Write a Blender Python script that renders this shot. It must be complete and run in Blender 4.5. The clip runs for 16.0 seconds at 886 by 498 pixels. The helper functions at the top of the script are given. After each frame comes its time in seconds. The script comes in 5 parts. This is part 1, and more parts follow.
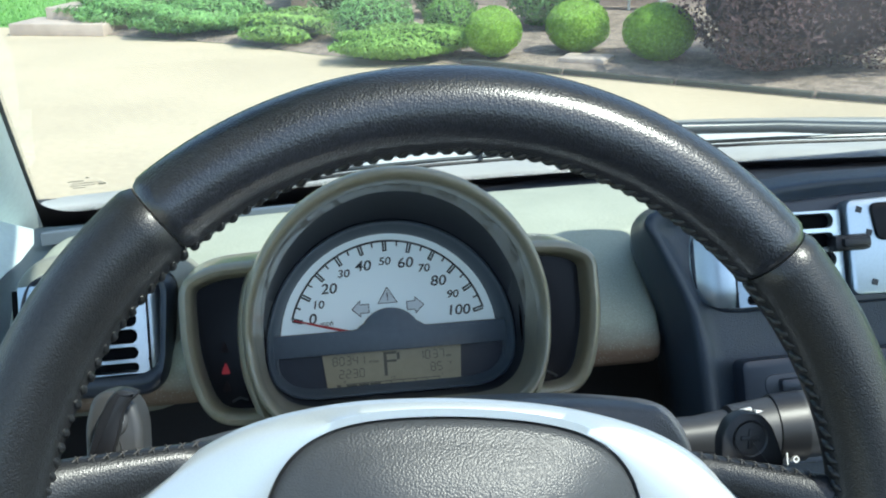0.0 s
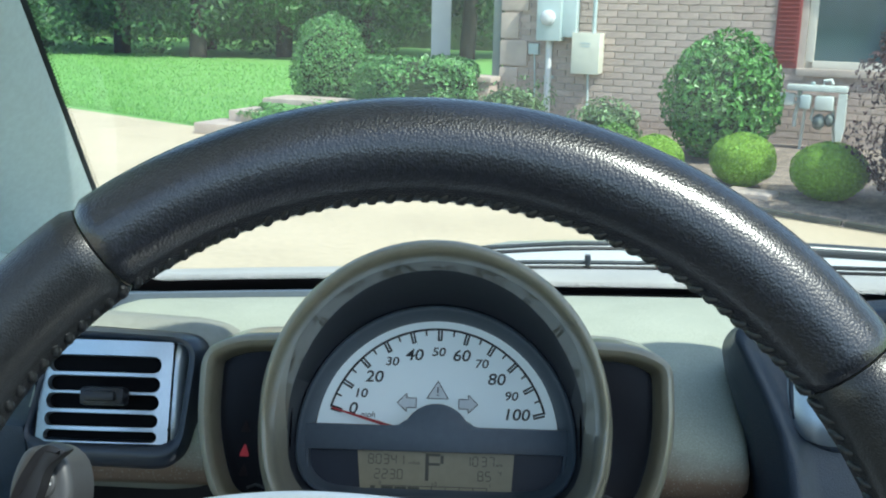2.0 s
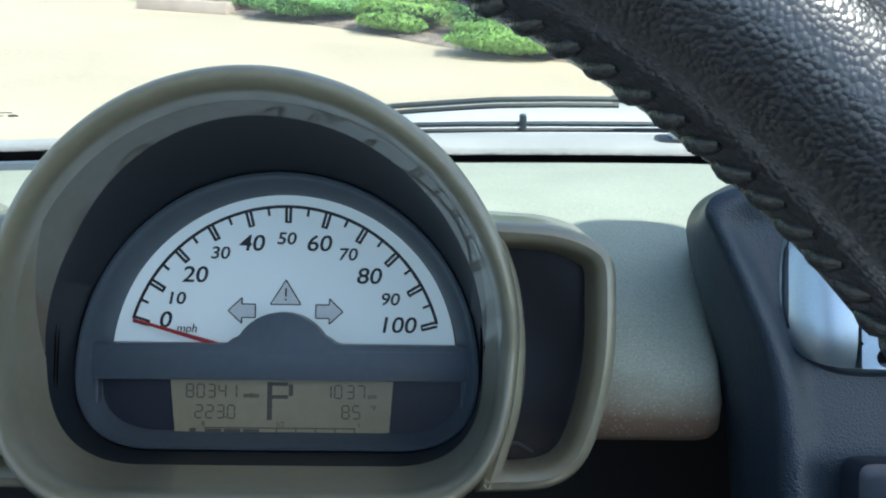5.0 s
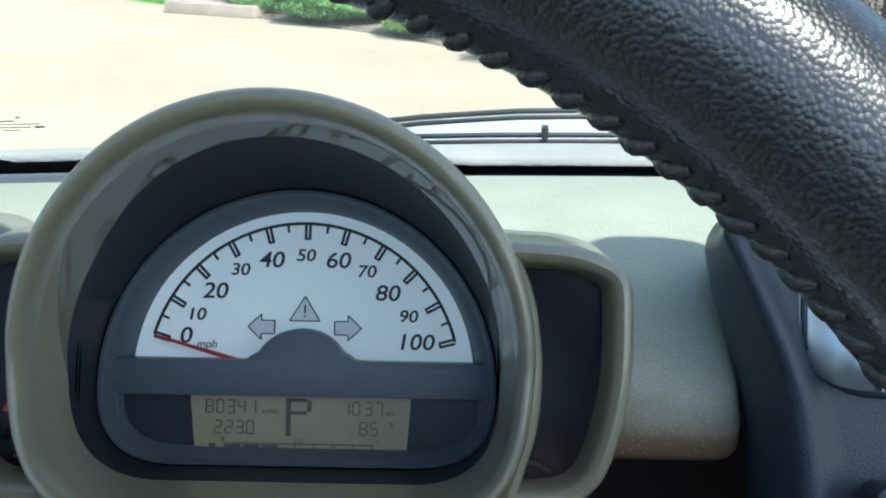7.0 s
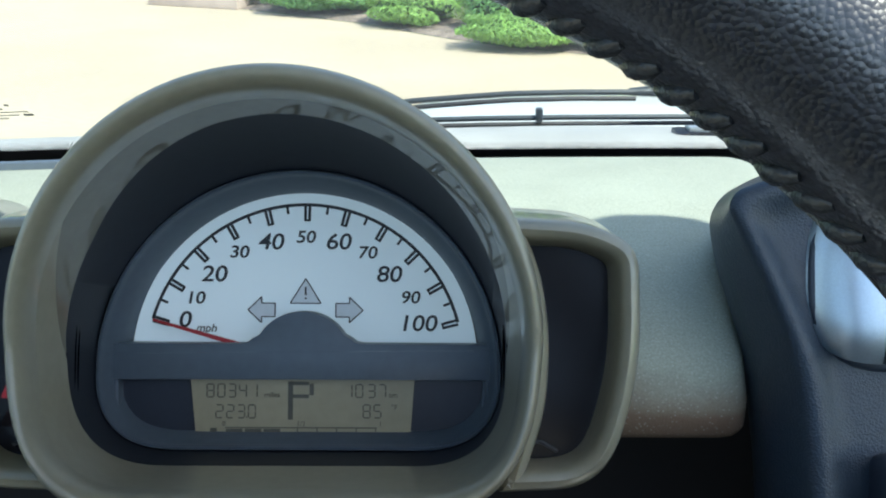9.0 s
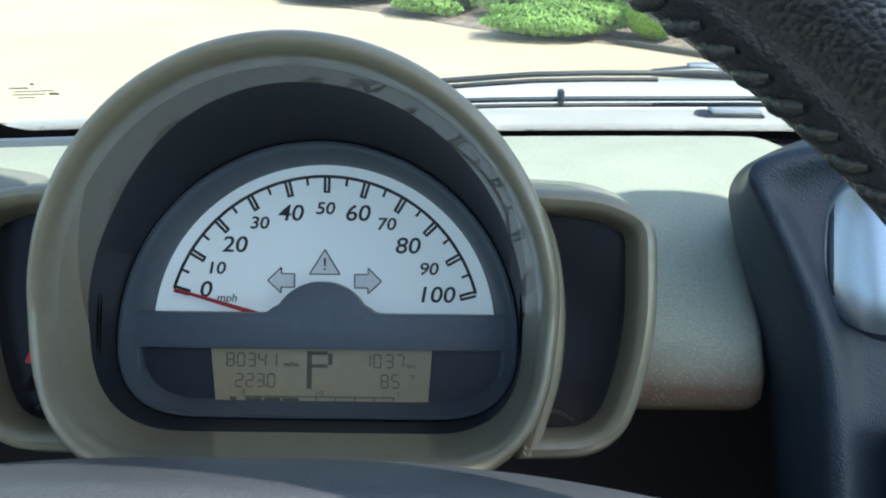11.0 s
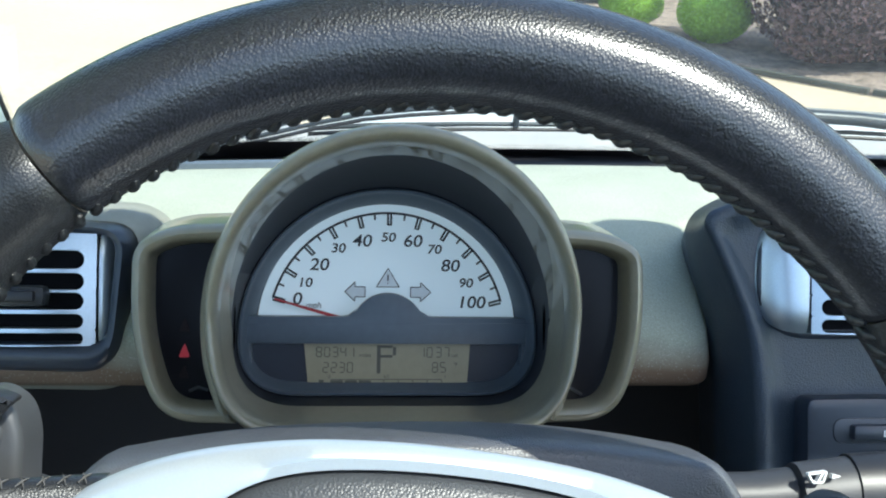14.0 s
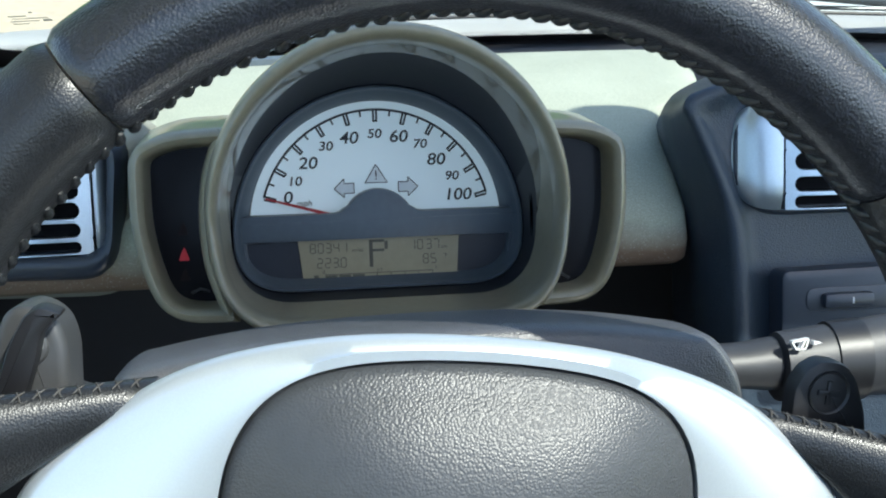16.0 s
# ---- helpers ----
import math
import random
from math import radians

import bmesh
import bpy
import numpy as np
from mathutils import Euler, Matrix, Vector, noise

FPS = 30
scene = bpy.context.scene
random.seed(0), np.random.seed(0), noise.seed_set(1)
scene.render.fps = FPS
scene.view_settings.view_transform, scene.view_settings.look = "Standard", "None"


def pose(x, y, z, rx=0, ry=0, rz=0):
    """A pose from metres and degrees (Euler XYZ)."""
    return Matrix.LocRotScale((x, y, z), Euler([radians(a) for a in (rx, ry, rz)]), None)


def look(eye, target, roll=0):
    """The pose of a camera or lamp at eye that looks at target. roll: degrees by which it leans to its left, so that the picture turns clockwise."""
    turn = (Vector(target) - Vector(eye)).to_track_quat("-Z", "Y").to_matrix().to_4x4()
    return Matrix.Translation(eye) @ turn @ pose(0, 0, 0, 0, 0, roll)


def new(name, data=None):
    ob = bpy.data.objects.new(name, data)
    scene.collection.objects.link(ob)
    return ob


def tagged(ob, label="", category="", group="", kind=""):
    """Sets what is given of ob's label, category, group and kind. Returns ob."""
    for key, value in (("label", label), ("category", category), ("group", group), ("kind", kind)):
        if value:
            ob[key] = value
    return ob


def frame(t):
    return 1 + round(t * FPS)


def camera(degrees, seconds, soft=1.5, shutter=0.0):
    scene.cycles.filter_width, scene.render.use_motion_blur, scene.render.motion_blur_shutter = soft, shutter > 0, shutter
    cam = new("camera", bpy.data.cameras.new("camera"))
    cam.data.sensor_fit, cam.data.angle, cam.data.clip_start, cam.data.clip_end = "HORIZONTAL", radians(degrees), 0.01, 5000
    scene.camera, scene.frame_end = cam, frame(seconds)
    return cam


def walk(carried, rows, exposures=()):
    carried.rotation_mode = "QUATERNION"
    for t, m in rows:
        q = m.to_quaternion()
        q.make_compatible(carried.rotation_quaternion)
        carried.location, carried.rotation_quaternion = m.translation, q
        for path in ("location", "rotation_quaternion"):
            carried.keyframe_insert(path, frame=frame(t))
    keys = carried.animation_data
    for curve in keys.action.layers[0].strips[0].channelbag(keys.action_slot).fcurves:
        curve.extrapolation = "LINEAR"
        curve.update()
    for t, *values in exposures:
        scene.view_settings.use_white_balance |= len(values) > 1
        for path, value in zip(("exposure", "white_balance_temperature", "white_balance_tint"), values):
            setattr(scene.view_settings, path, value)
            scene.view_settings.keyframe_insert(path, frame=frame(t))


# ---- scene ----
cam = camera(47.40, 16.0, soft=2.0)
PATH = [
    (0.0, pose(-0.0550, -0.6463, 1.2846, 69.88, 1.15, -8.69)),
    (0.5, pose(-0.0532, -0.6378, 1.2841, 72.63, -0.35, -5.36)),
    (1.0, pose(-0.0421, -0.6282, 1.2804, 72.74, -0.20, -4.57)),
    (1.5, pose(-0.0309, -0.6143, 1.2727, 75.03, -0.70, -2.45)),
    (2.0, pose(0.0096, -0.5905, 1.2436, 76.71, -1.40, 1.15)),
    (2.5, pose(0.0369, -0.5457, 1.2082, 73.55, 0.39, 0.67)),
    (3.0, pose(0.0413, -0.4849, 1.1992, 71.15, -0.59, 0.32)),
    (3.5, pose(0.0491, -0.4220, 1.1840, 70.11, -0.83, -0.94)),
    (4.0, pose(0.0465, -0.4002, 1.1802, 70.09, -1.57, -2.58)),
    (4.5, pose(0.0565, -0.4071, 1.1813, 70.01, -1.41, -1.89)),
    (7.0, pose(0.0617, -0.4063, 1.1901, 70.16, -1.03, 0.39)),
    (7.5, pose(0.0566, -0.4018, 1.1833, 69.31, -1.48, -0.13)),
    (8.0, pose(0.0624, -0.4060, 1.1858, 69.39, -1.26, -0.38)),
    (8.5, pose(0.0549, -0.3967, 1.1816, 69.63, -1.44, -1.36)),
    (9.0, pose(0.0557, -0.4030, 1.1838, 69.62, -0.55, -0.51)),
    (11.5, pose(0.0581, -0.4104, 1.1756, 69.05, -0.40, 0.90)),
    (12.0, pose(0.0448, -0.4232, 1.1859, 71.48, -2.08, -0.48)),
    (12.5, pose(0.0409, -0.4645, 1.1801, 70.02, -1.40, -2.65)),
    (13.0, pose(-0.0047, -0.4992, 1.2154, 68.97, -3.73, -3.94)),
    (13.5, pose(-0.0331, -0.5261, 1.2472, 67.85, -5.07, -4.80)),
    (14.0, pose(-0.0310, -0.5365, 1.2528, 67.84, -3.06, -5.29)),
    (14.5, pose(-0.0283, -0.5322, 1.2564, 66.23, -2.88, -5.45)),
    (15.0, pose(-0.0436, -0.5468, 1.2495, 65.00, -3.71, -6.65)),
    (15.5, pose(-0.0532, -0.5592, 1.2571, 63.99, -2.11, -7.82)),
    (16.0, pose(-0.0567, -0.5456, 1.2623, 61.50, -2.03, -9.06)),
]
walk(cam, PATH, [(0.0, 1.08, 6300, 0), (1.0, 1.06, 6300, -1), (1.5, 1.0, 6300, -1), (2.0, 1.0, 6300, -1), (2.5, 0.74, 6250, 0), (3.0, 0.96, 6250, 0),
                 (3.5, 1.1, 6200, 1), (9.0, 1.18, 6350, 2), (11.5, 1.26, 6400, 2), (12.5, 1.2, 6400, 2), (13.5, 1.36, 6350, 3), (15.0, 1.36, 6400, 3), (16.0, 1.2, 6400, 3)])

# ---------------------------------------------------------------- light
TO_SUN = Vector((0.45, -0.42, 0.79)).normalized()
world = bpy.data.worlds.new("sky")
scene.world = world
world.use_nodes = True
wn = world.node_tree.nodes
sky = wn.new("ShaderNodeTexSky")
sky.sky_type, sky.sun_disc = "NISHITA", False
sky.sun_elevation = math.asin(TO_SUN.z)
sky.sun_rotation = math.atan2(TO_SUN.x, TO_SUN.y)
wn["Background"].inputs["Strength"].default_value = 0.15
world.node_tree.links.new(sky.outputs[0], wn["Background"].inputs["Color"])
sun = new("sun", bpy.data.lights.new("sun", "SUN"))
sun.data.energy, sun.data.angle, sun.data.color = 2.95, radians(0.53), (0.98, 0.96, 0.89)
sun.matrix_world = look(TO_SUN * 30, (0, 0, 0))

# ---------------------------------------------------------------- materials


def mat(name, col, rough=0.5, metal=0.0, var=0.12, vscale=12.0, bump=0.0, bscale=300.0, cells=False, coat=0.0,
        fine=0.06, fscale=220.0, per_island=0.0, per_object=0.0, spec=0.5):
    m = bpy.data.materials.new(name)
    m.use_nodes = True
    n, l = m.node_tree.nodes, m.node_tree.links
    b = n["Principled BSDF"]
    b.inputs["Roughness"].default_value, b.inputs["Metallic"].default_value = rough, metal
    b.inputs["Coat Weight"].default_value, b.inputs["Coat Roughness"].default_value = coat, 0.05
    b.inputs["Specular IOR Level"].default_value = spec
    tc = n.new("ShaderNodeTexCoord")

    def noise_of(scale, detail=4.0):
        t = n.new("ShaderNodeTexNoise")
        t.inputs["Scale"].default_value, t.inputs["Detail"].default_value = scale, detail
        l.new(tc.outputs["Object"], t.inputs["Vector"])
        return t.outputs["Fac"]

    def scaled(value, amount):
        a = n.new("ShaderNodeMapRange")
        a.inputs["From Min"].default_value, a.inputs["From Max"].default_value = 0.25, 0.75
        a.inputs["To Min"].default_value, a.inputs["To Max"].default_value = 1 - amount, 1 + amount
        l.new(value, a.inputs["Value"])
        return a.outputs["Result"]

    def product(p, q):
        x = n.new("ShaderNodeMath")
        x.operation = "MULTIPLY"
        l.new(p, x.inputs[0])
        l.new(q, x.inputs[1])
        return x.outputs[0]

    f = product(scaled(noise_of(vscale), var), scaled(noise_of(fscale, 2.0), fine))
    if per_island:
        g = n.new("ShaderNodeNewGeometry")
        a = n.new("ShaderNodeMapRange")
        a.inputs["To Min"].default_value, a.inputs["To Max"].default_value = 1 - per_island, 1 + per_island
        l.new(g.outputs["Random Per Island"], a.inputs["Value"])
        f = product(f, a.outputs["Result"])
    if per_object:
        g = n.new("ShaderNodeObjectInfo")
        a = n.new("ShaderNodeMapRange")
        a.inputs["To Min"].default_value, a.inputs["To Max"].default_value = 1 - per_object, 1 + per_object
        l.new(g.outputs["Random"], a.inputs["Value"])
        f = product(f, a.outputs["Result"])
    v = n.new("ShaderNodeVectorMath")
    v.operation = "SCALE"
    v.inputs[0].default_value = col
    l.new(f, v.inputs["Scale"])
    l.new(v.outputs["Vector"], b.inputs["Base Color"])
    if bump:
        if cells:
            t = n.new("ShaderNodeTexVoronoi")
            t.inputs["Scale"].default_value = bscale
            l.new(tc.outputs["Object"], t.inputs["Vector"])
            h = t.outputs["Distance"]
        else:
            h = noise_of(bscale, 3.0)
        k = n.new("ShaderNodeBump")
        k.invert = cells
        k.inputs["Strength"].default_value, k.inputs["Distance"].default_value = bump, 0.5 / bscale
        l.new(h, k.inputs["Height"])
        l.new(k.outputs["Normal"], b.inputs["Normal"])
        if coat:
            k2 = n.new("ShaderNodeBump")
            k2.invert = cells
            k2.inputs["Strength"].default_value, k2.inputs["Distance"].default_value = bump * 0.3, 0.5 / bscale
            l.new(h, k2.inputs["Height"])
            l.new(k2.outputs["Normal"], b.inputs["Coat Normal"])
    return m


def leaf_mat(name, col, rough=0.45, spread=0.35):
    m = mat(name, col, rough, var=0.25, vscale=6.0, fine=0.1, fscale=40.0, per_island=spread)
    b = m.node_tree.nodes["Principled BSDF"]
    b.inputs["Transmission Weight"].default_value = 0.0
    b.inputs["Subsurface Weight"].default_value = 0.0
    return m


def glow(name, col, strength):
    m = mat(name, (col[0] * 0.3, col[1] * 0.3, col[2] * 0.3), 0.4)
    b = m.node_tree.nodes["Principled BSDF"]
    b.inputs["Emission Color"].default_value = (*col, 1)
    b.inputs["Emission Strength"].default_value = strength
    return m


def pane(name, tint=(1, 1, 1), gloss_rough=0.02, ior=1.45, veil=0.0):
    """Clear glass; a thin, uneven pale film is mixed in for its veiling glare."""
    m = bpy.data.materials.new(name)
    m.use_nodes = True
    n, l = m.node_tree.nodes, m.node_tree.links
    n.remove(n["Principled BSDF"])
    t, g, x, f = (n.new("ShaderNodeBsdfTransparent"), n.new("ShaderNodeBsdfGlossy"), n.new("ShaderNodeMixShader"),
                  n.new("ShaderNodeFresnel"))
    t.inputs["Color"].default_value = (*tint, 1)
    g.inputs["Roughness"].default_value = gloss_rough
    f.inputs["IOR"].default_value = ior
    film, d, tc, nz, mr = (n.new("ShaderNodeMixShader"), n.new("ShaderNodeBsdfTranslucent"), n.new("ShaderNodeTexCoord"),
                           n.new("ShaderNodeTexNoise"), n.new("ShaderNodeMapRange"))
    d.inputs["Color"].default_value = (0.85, 0.87, 0.86, 1)
    nz.inputs["Scale"].default_value, nz.inputs["Detail"].default_value = 5.0, 5.0
    mr.inputs["From Min"].default_value, mr.inputs["From Max"].default_value = 0.3, 0.7
    mr.inputs["To Min"].default_value, mr.inputs["To Max"].default_value = veil * 0.5, veil * 1.5
    l.new(tc.outputs["Object"], nz.inputs["Vector"])
    l.new(nz.outputs["Fac"], mr.inputs["Value"])
    l.new(mr.outputs["Result"], film.inputs[0])
    l.new(t.outputs[0], film.inputs[1])
    l.new(d.outputs[0], film.inputs[2])
    l.new(f.outputs[0], x.inputs[0])
    l.new(film.outputs[0], x.inputs[1])
    l.new(g.outputs[0], x.inputs[2])
    l.new(x.outputs[0], n["Material Output"].inputs["Surface"])
    return m


KHAKI = mat("khaki_paint", (0.240, 0.218, 0.156), 0.38, var=0.06, coat=0.75, bump=0.03, bscale=900)
KHAKI.node_tree.nodes["Principled BSDF"].inputs["Coat Roughness"].default_value = 0.10
# Darker copy of the khaki paint; the lining's shade is in its base colour.
KHAKI_GLOSS_DARK = mat("khaki_lacquer_darkened", (0.150, 0.138, 0.104), 0.5, var=0.05, coat=0.7, spec=0.2)
KHAKI_GLOSS_DARK.node_tree.nodes["Principled BSDF"].inputs["Coat IOR"].default_value = 1.5
KHAKI_GLOSS_DARK.node_tree.nodes["Principled BSDF"].inputs["Coat Roughness"].default_value = 0.03
NAVY = mat("navy_grained_plastic", (0.022, 0.035, 0.053), 0.37, var=0.12, bump=0.4, bscale=1050, cells=True)
SHELL = mat("grey_beige_plastic", (0.25, 0.255, 0.215), 0.5, var=0.08, bump=0.2, bscale=1000)
NAVY_GLOSS = mat("navy_satin_plastic", (0.026, 0.034, 0.050), 0.30, var=0.10, bump=0.12, bscale=1300)
NAVY_SMOOTH = mat("navy_smooth_plastic", (0.035, 0.043, 0.058), 0.30, var=0.10, bump=0.1, bscale=1200)
SLATE = mat("slate_plastic", (0.092, 0.117, 0.145), 0.36, var=0.06, bump=0.15, bscale=1500)
SHROUD = mat("dark_shroud", (0.018, 0.022, 0.031), 0.55, var=0.1, spec=0.35)
BLACK = mat("black_plastic", (0.012, 0.012, 0.014), 0.4, var=0.15, bump=0.1, bscale=1000)
BLACK_LENS = mat("smoked_lens", (0.008, 0.007, 0.009), 0.22, var=0.1, spec=0.18)
LEATHER = mat("grained_black_leather", (0.011, 0.0125, 0.0175), 0.42, var=0.25, vscale=25, bump=0.55, bscale=1080, cells=True, fine=0.45, fscale=500, coat=1.0, spec=0.25)
LEATHER.node_tree.nodes["Principled BSDF"].inputs["Coat Roughness"].default_value = 0.23
LEATHER.node_tree.nodes["Principled BSDF"].inputs["Coat IOR"].default_value = 1.58
LEATHER_LOW = mat("worn_black_leather", (0.013, 0.014, 0.016), 0.40, var=0.25, vscale=18, bump=0.45, bscale=1300, cells=True, fine=0.3, fscale=700, coat=0.5, spec=0.3)
LEATHER_LOW.node_tree.nodes["Principled BSDF"].inputs["Coat Roughness"].default_value = 0.25
THREAD_PALE = mat("pale_thread", (0.075, 0.07, 0.065), 0.8, var=0.3, vscale=200)
SILVER = mat("silver_paint", (0.58, 0.63, 0.665), 0.32, metal=0.6, var=0.03, fine=0.03, fscale=1500)
BODY_PAINT = mat("pale_grey_car_paint", (0.62, 0.64, 0.60), 0.3, var=0.03, coat=0.5)
SILVER_VENT = mat("satin_silver", (0.50, 0.56, 0.60), 0.30, metal=0.85, var=0.04, fscale=1200)
AIRBAG = mat("pebbled_grey_vinyl", (0.050, 0.053, 0.058), 0.38, var=0.1, bump=0.36, bscale=1100, cells=True)
COVER = mat("pebbled_column_plastic", (0.070, 0.072, 0.080), 0.40, var=0.1, bump=0.45, bscale=1150, cells=True, spec=0.9)
FABRIC = mat("woven_beige_fabric", (0.36, 0.385, 0.31), 0.75, var=0.08, vscale=20, bump=0.6, bscale=1100, fine=0.17, fscale=1000)


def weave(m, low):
    """Pale flecks in the weave, and brown painted along the lower edge for warm bounced light."""
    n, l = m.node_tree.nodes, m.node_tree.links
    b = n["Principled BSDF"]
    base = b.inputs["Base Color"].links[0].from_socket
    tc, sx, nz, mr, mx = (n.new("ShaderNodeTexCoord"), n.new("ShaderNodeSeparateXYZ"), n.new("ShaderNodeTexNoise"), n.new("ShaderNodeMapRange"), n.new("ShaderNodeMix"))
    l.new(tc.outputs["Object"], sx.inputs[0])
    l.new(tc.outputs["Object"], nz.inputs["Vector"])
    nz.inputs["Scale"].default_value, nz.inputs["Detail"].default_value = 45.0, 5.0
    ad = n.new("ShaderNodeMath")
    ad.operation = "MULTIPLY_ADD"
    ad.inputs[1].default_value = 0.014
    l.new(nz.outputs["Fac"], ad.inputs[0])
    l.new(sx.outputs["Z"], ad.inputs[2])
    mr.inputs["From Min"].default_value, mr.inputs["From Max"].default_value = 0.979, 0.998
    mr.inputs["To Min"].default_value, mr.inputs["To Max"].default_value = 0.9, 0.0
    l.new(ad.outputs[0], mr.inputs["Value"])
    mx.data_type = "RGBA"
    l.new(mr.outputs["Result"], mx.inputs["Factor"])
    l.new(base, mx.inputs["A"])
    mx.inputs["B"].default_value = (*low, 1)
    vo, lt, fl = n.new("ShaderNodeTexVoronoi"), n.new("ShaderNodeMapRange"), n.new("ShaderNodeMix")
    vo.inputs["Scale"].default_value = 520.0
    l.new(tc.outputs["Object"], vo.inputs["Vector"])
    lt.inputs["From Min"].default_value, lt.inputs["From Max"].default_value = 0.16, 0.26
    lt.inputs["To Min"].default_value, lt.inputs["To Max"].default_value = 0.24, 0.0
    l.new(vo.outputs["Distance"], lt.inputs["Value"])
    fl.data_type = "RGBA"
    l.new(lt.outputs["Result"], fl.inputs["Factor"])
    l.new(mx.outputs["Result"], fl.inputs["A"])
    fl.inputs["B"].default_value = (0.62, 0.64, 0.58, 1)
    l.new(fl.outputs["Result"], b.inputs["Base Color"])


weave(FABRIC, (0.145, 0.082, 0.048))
PILLAR = mat("pale_grey_pillar_trim", (0.53, 0.62, 0.61), 0.65, var=0.06, bump=0.2, bscale=900)
DUCT_SHADE = mat("duct_shade_black", (0.004, 0.004, 0.005), 0.8, spec=0.1)
UNDERDASH_SHADE = mat("underdash_shade_dark", (0.018, 0.018, 0.022), 0.7)
GREY_KNOB = mat("mid_grey_plastic", (0.052, 0.053, 0.055), 0.42, metal=0.1, var=0.08, bump=0.1, bscale=900)
STALK = mat("charcoal_plastic", (0.035, 0.036, 0.040), 0.45, var=0.1, bump=0.1, bscale=1000)
WHITE_PRINT = mat("white_print", (0.75, 0.75, 0.74), 0.5)
DIAL = mat("white_dial_glow", (0.73, 0.82, 0.87), 0.6, var=0.0, fine=0.0)
# Added glow that brightens the shaded dial face; the dial is no lamp.
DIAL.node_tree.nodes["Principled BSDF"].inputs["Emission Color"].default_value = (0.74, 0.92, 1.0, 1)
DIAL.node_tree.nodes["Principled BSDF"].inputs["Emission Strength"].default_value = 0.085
INK = mat("black_ink", (0.018, 0.020, 0.026), 0.5)
ICON = mat("grey_icon_glow", (0.62, 0.68, 0.72), 0.6, var=0.03)
# The icons get a weaker share of the dial's added glow.
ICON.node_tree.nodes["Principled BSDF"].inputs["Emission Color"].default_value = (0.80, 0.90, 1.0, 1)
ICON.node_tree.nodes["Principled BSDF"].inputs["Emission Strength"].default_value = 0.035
RED_NEEDLE = mat("red_needle", (0.45, 0.015, 0.02), 0.35)
LCD = mat("olive_display", (0.25, 0.233, 0.165), 0.35, var=0.12, vscale=20)
LCD.node_tree.nodes["Principled BSDF"].inputs["Emission Color"].default_value = (0.8, 0.72, 0.45, 1)
LCD.node_tree.nodes["Principled BSDF"].inputs["Emission Strength"].default_value = 0.015
LCD_INK = mat("display_segment", (0.085, 0.083, 0.065), 0.5)
RED_LAMP = glow("red_warning_lamp", (0.6, 0.02, 0.04), 0.09)
RED_DIM = mat("unlit_red_lamp", (0.012, 0.005, 0.006), 0.5, spec=0.15)
RUBBER = mat("wiper_rubber", (0.015, 0.016, 0.018), 0.5)
WIPER_METAL = mat("black_wiper_metal", (0.045, 0.055, 0.06), 0.3, metal=0.3)
COWL = mat("grey_cowl_plastic", (0.42, 0.42, 0.40), 0.55, var=0.1, bump=0.2, bscale=500)
GLASS = pane("windscreen_glass", (0.96, 0.985, 0.97), veil=0.042)
CONCRETE = mat("pale_concrete", (0.54, 0.45, 0.318), 0.85, var=0.13, vscale=0.8, bump=0.35, bscale=90, fine=0.13, fscale=25)
STONE = mat("dark_edging_stone", (0.075, 0.08, 0.068), 0.85, var=0.25, vscale=5, bump=0.4, bscale=60)
MULCH = mat("brown_mulch", (0.26, 0.21, 0.17), 0.95, var=0.45, vscale=10, bump=0.9, bscale=60, fine=0.5, fscale=60)
GRASS = mat("mown_lawn", (0.17, 0.37, 0.09), 0.85, var=0.16, vscale=1.2, bump=0.3, bscale=70, fine=0.10, fscale=45)
BLADES = leaf_mat("grass_blades", (0.175, 0.375, 0.092), 0.8, 0.06)
BRICK = mat("pink_buff_brick", (0.47, 0.375, 0.325), 0.85, var=0.15, vscale=20, bump=0.4, bscale=150, per_object=0.10, per_island=0.10)
MORTAR = mat("pale_mortar", (0.50, 0.43, 0.375), 0.95, var=0.1, bump=0.3, bscale=150)
QUOIN = mat("tan_cast_stone", (0.49, 0.405, 0.345), 0.85, var=0.15, vscale=8, bump=0.3, bscale=80)
TRIM_WHITE = mat("cream_window_trim", (0.66, 0.62, 0.54), 0.55, var=0.05)
SHUTTER = mat("oxblood_shutter", (0.26, 0.055, 0.05), 0.5, var=0.1)
METER_GREY = mat("pale_grey_enamel", (0.46, 0.56, 0.56), 0.45, var=0.06)
METER_CREAM = mat("cream_enamel", (0.66, 0.66, 0.55), 0.45, var=0.06)
PVC = mat("white_conduit", (0.66, 0.68, 0.68), 0.4, var=0.05)
GAS_GREEN = mat("pale_green_grey_paint", (0.60, 0.66, 0.62), 0.45, var=0.1)
DOWNPIPE = mat("grey_green_downpipe", (0.16, 0.20, 0.19), 0.5)
ROOM_DARK = mat("window_interior", (0.05, 0.06, 0.07), 0.8)
WINDOW_GLASS = mat("window_glass", (0.06, 0.105, 0.12), 0.08, var=0.15, vscale=3)
BARK = mat("bark", (0.045, 0.036, 0.03), 0.9, var=0.3, bump=0.6, bscale=40)
L_BOX = leaf_mat("boxwood_leaves", (0.22, 0.40, 0.045), 0.5, 0.35)
L_BOXD = leaf_mat("dark_boxwood_leaves", (0.12, 0.27, 0.04), 0.5)
L_CAM = leaf_mat("camellia_leaves", (0.10, 0.26, 0.06), 0.40, 0.45)
L_RED = leaf_mat("purple_leaves", (0.095, 0.058, 0.062), 0.75, 0.45)
L_HEDGE = leaf_mat("laurel_leaves", (0.10, 0.25, 0.07), 0.42, 0.4)
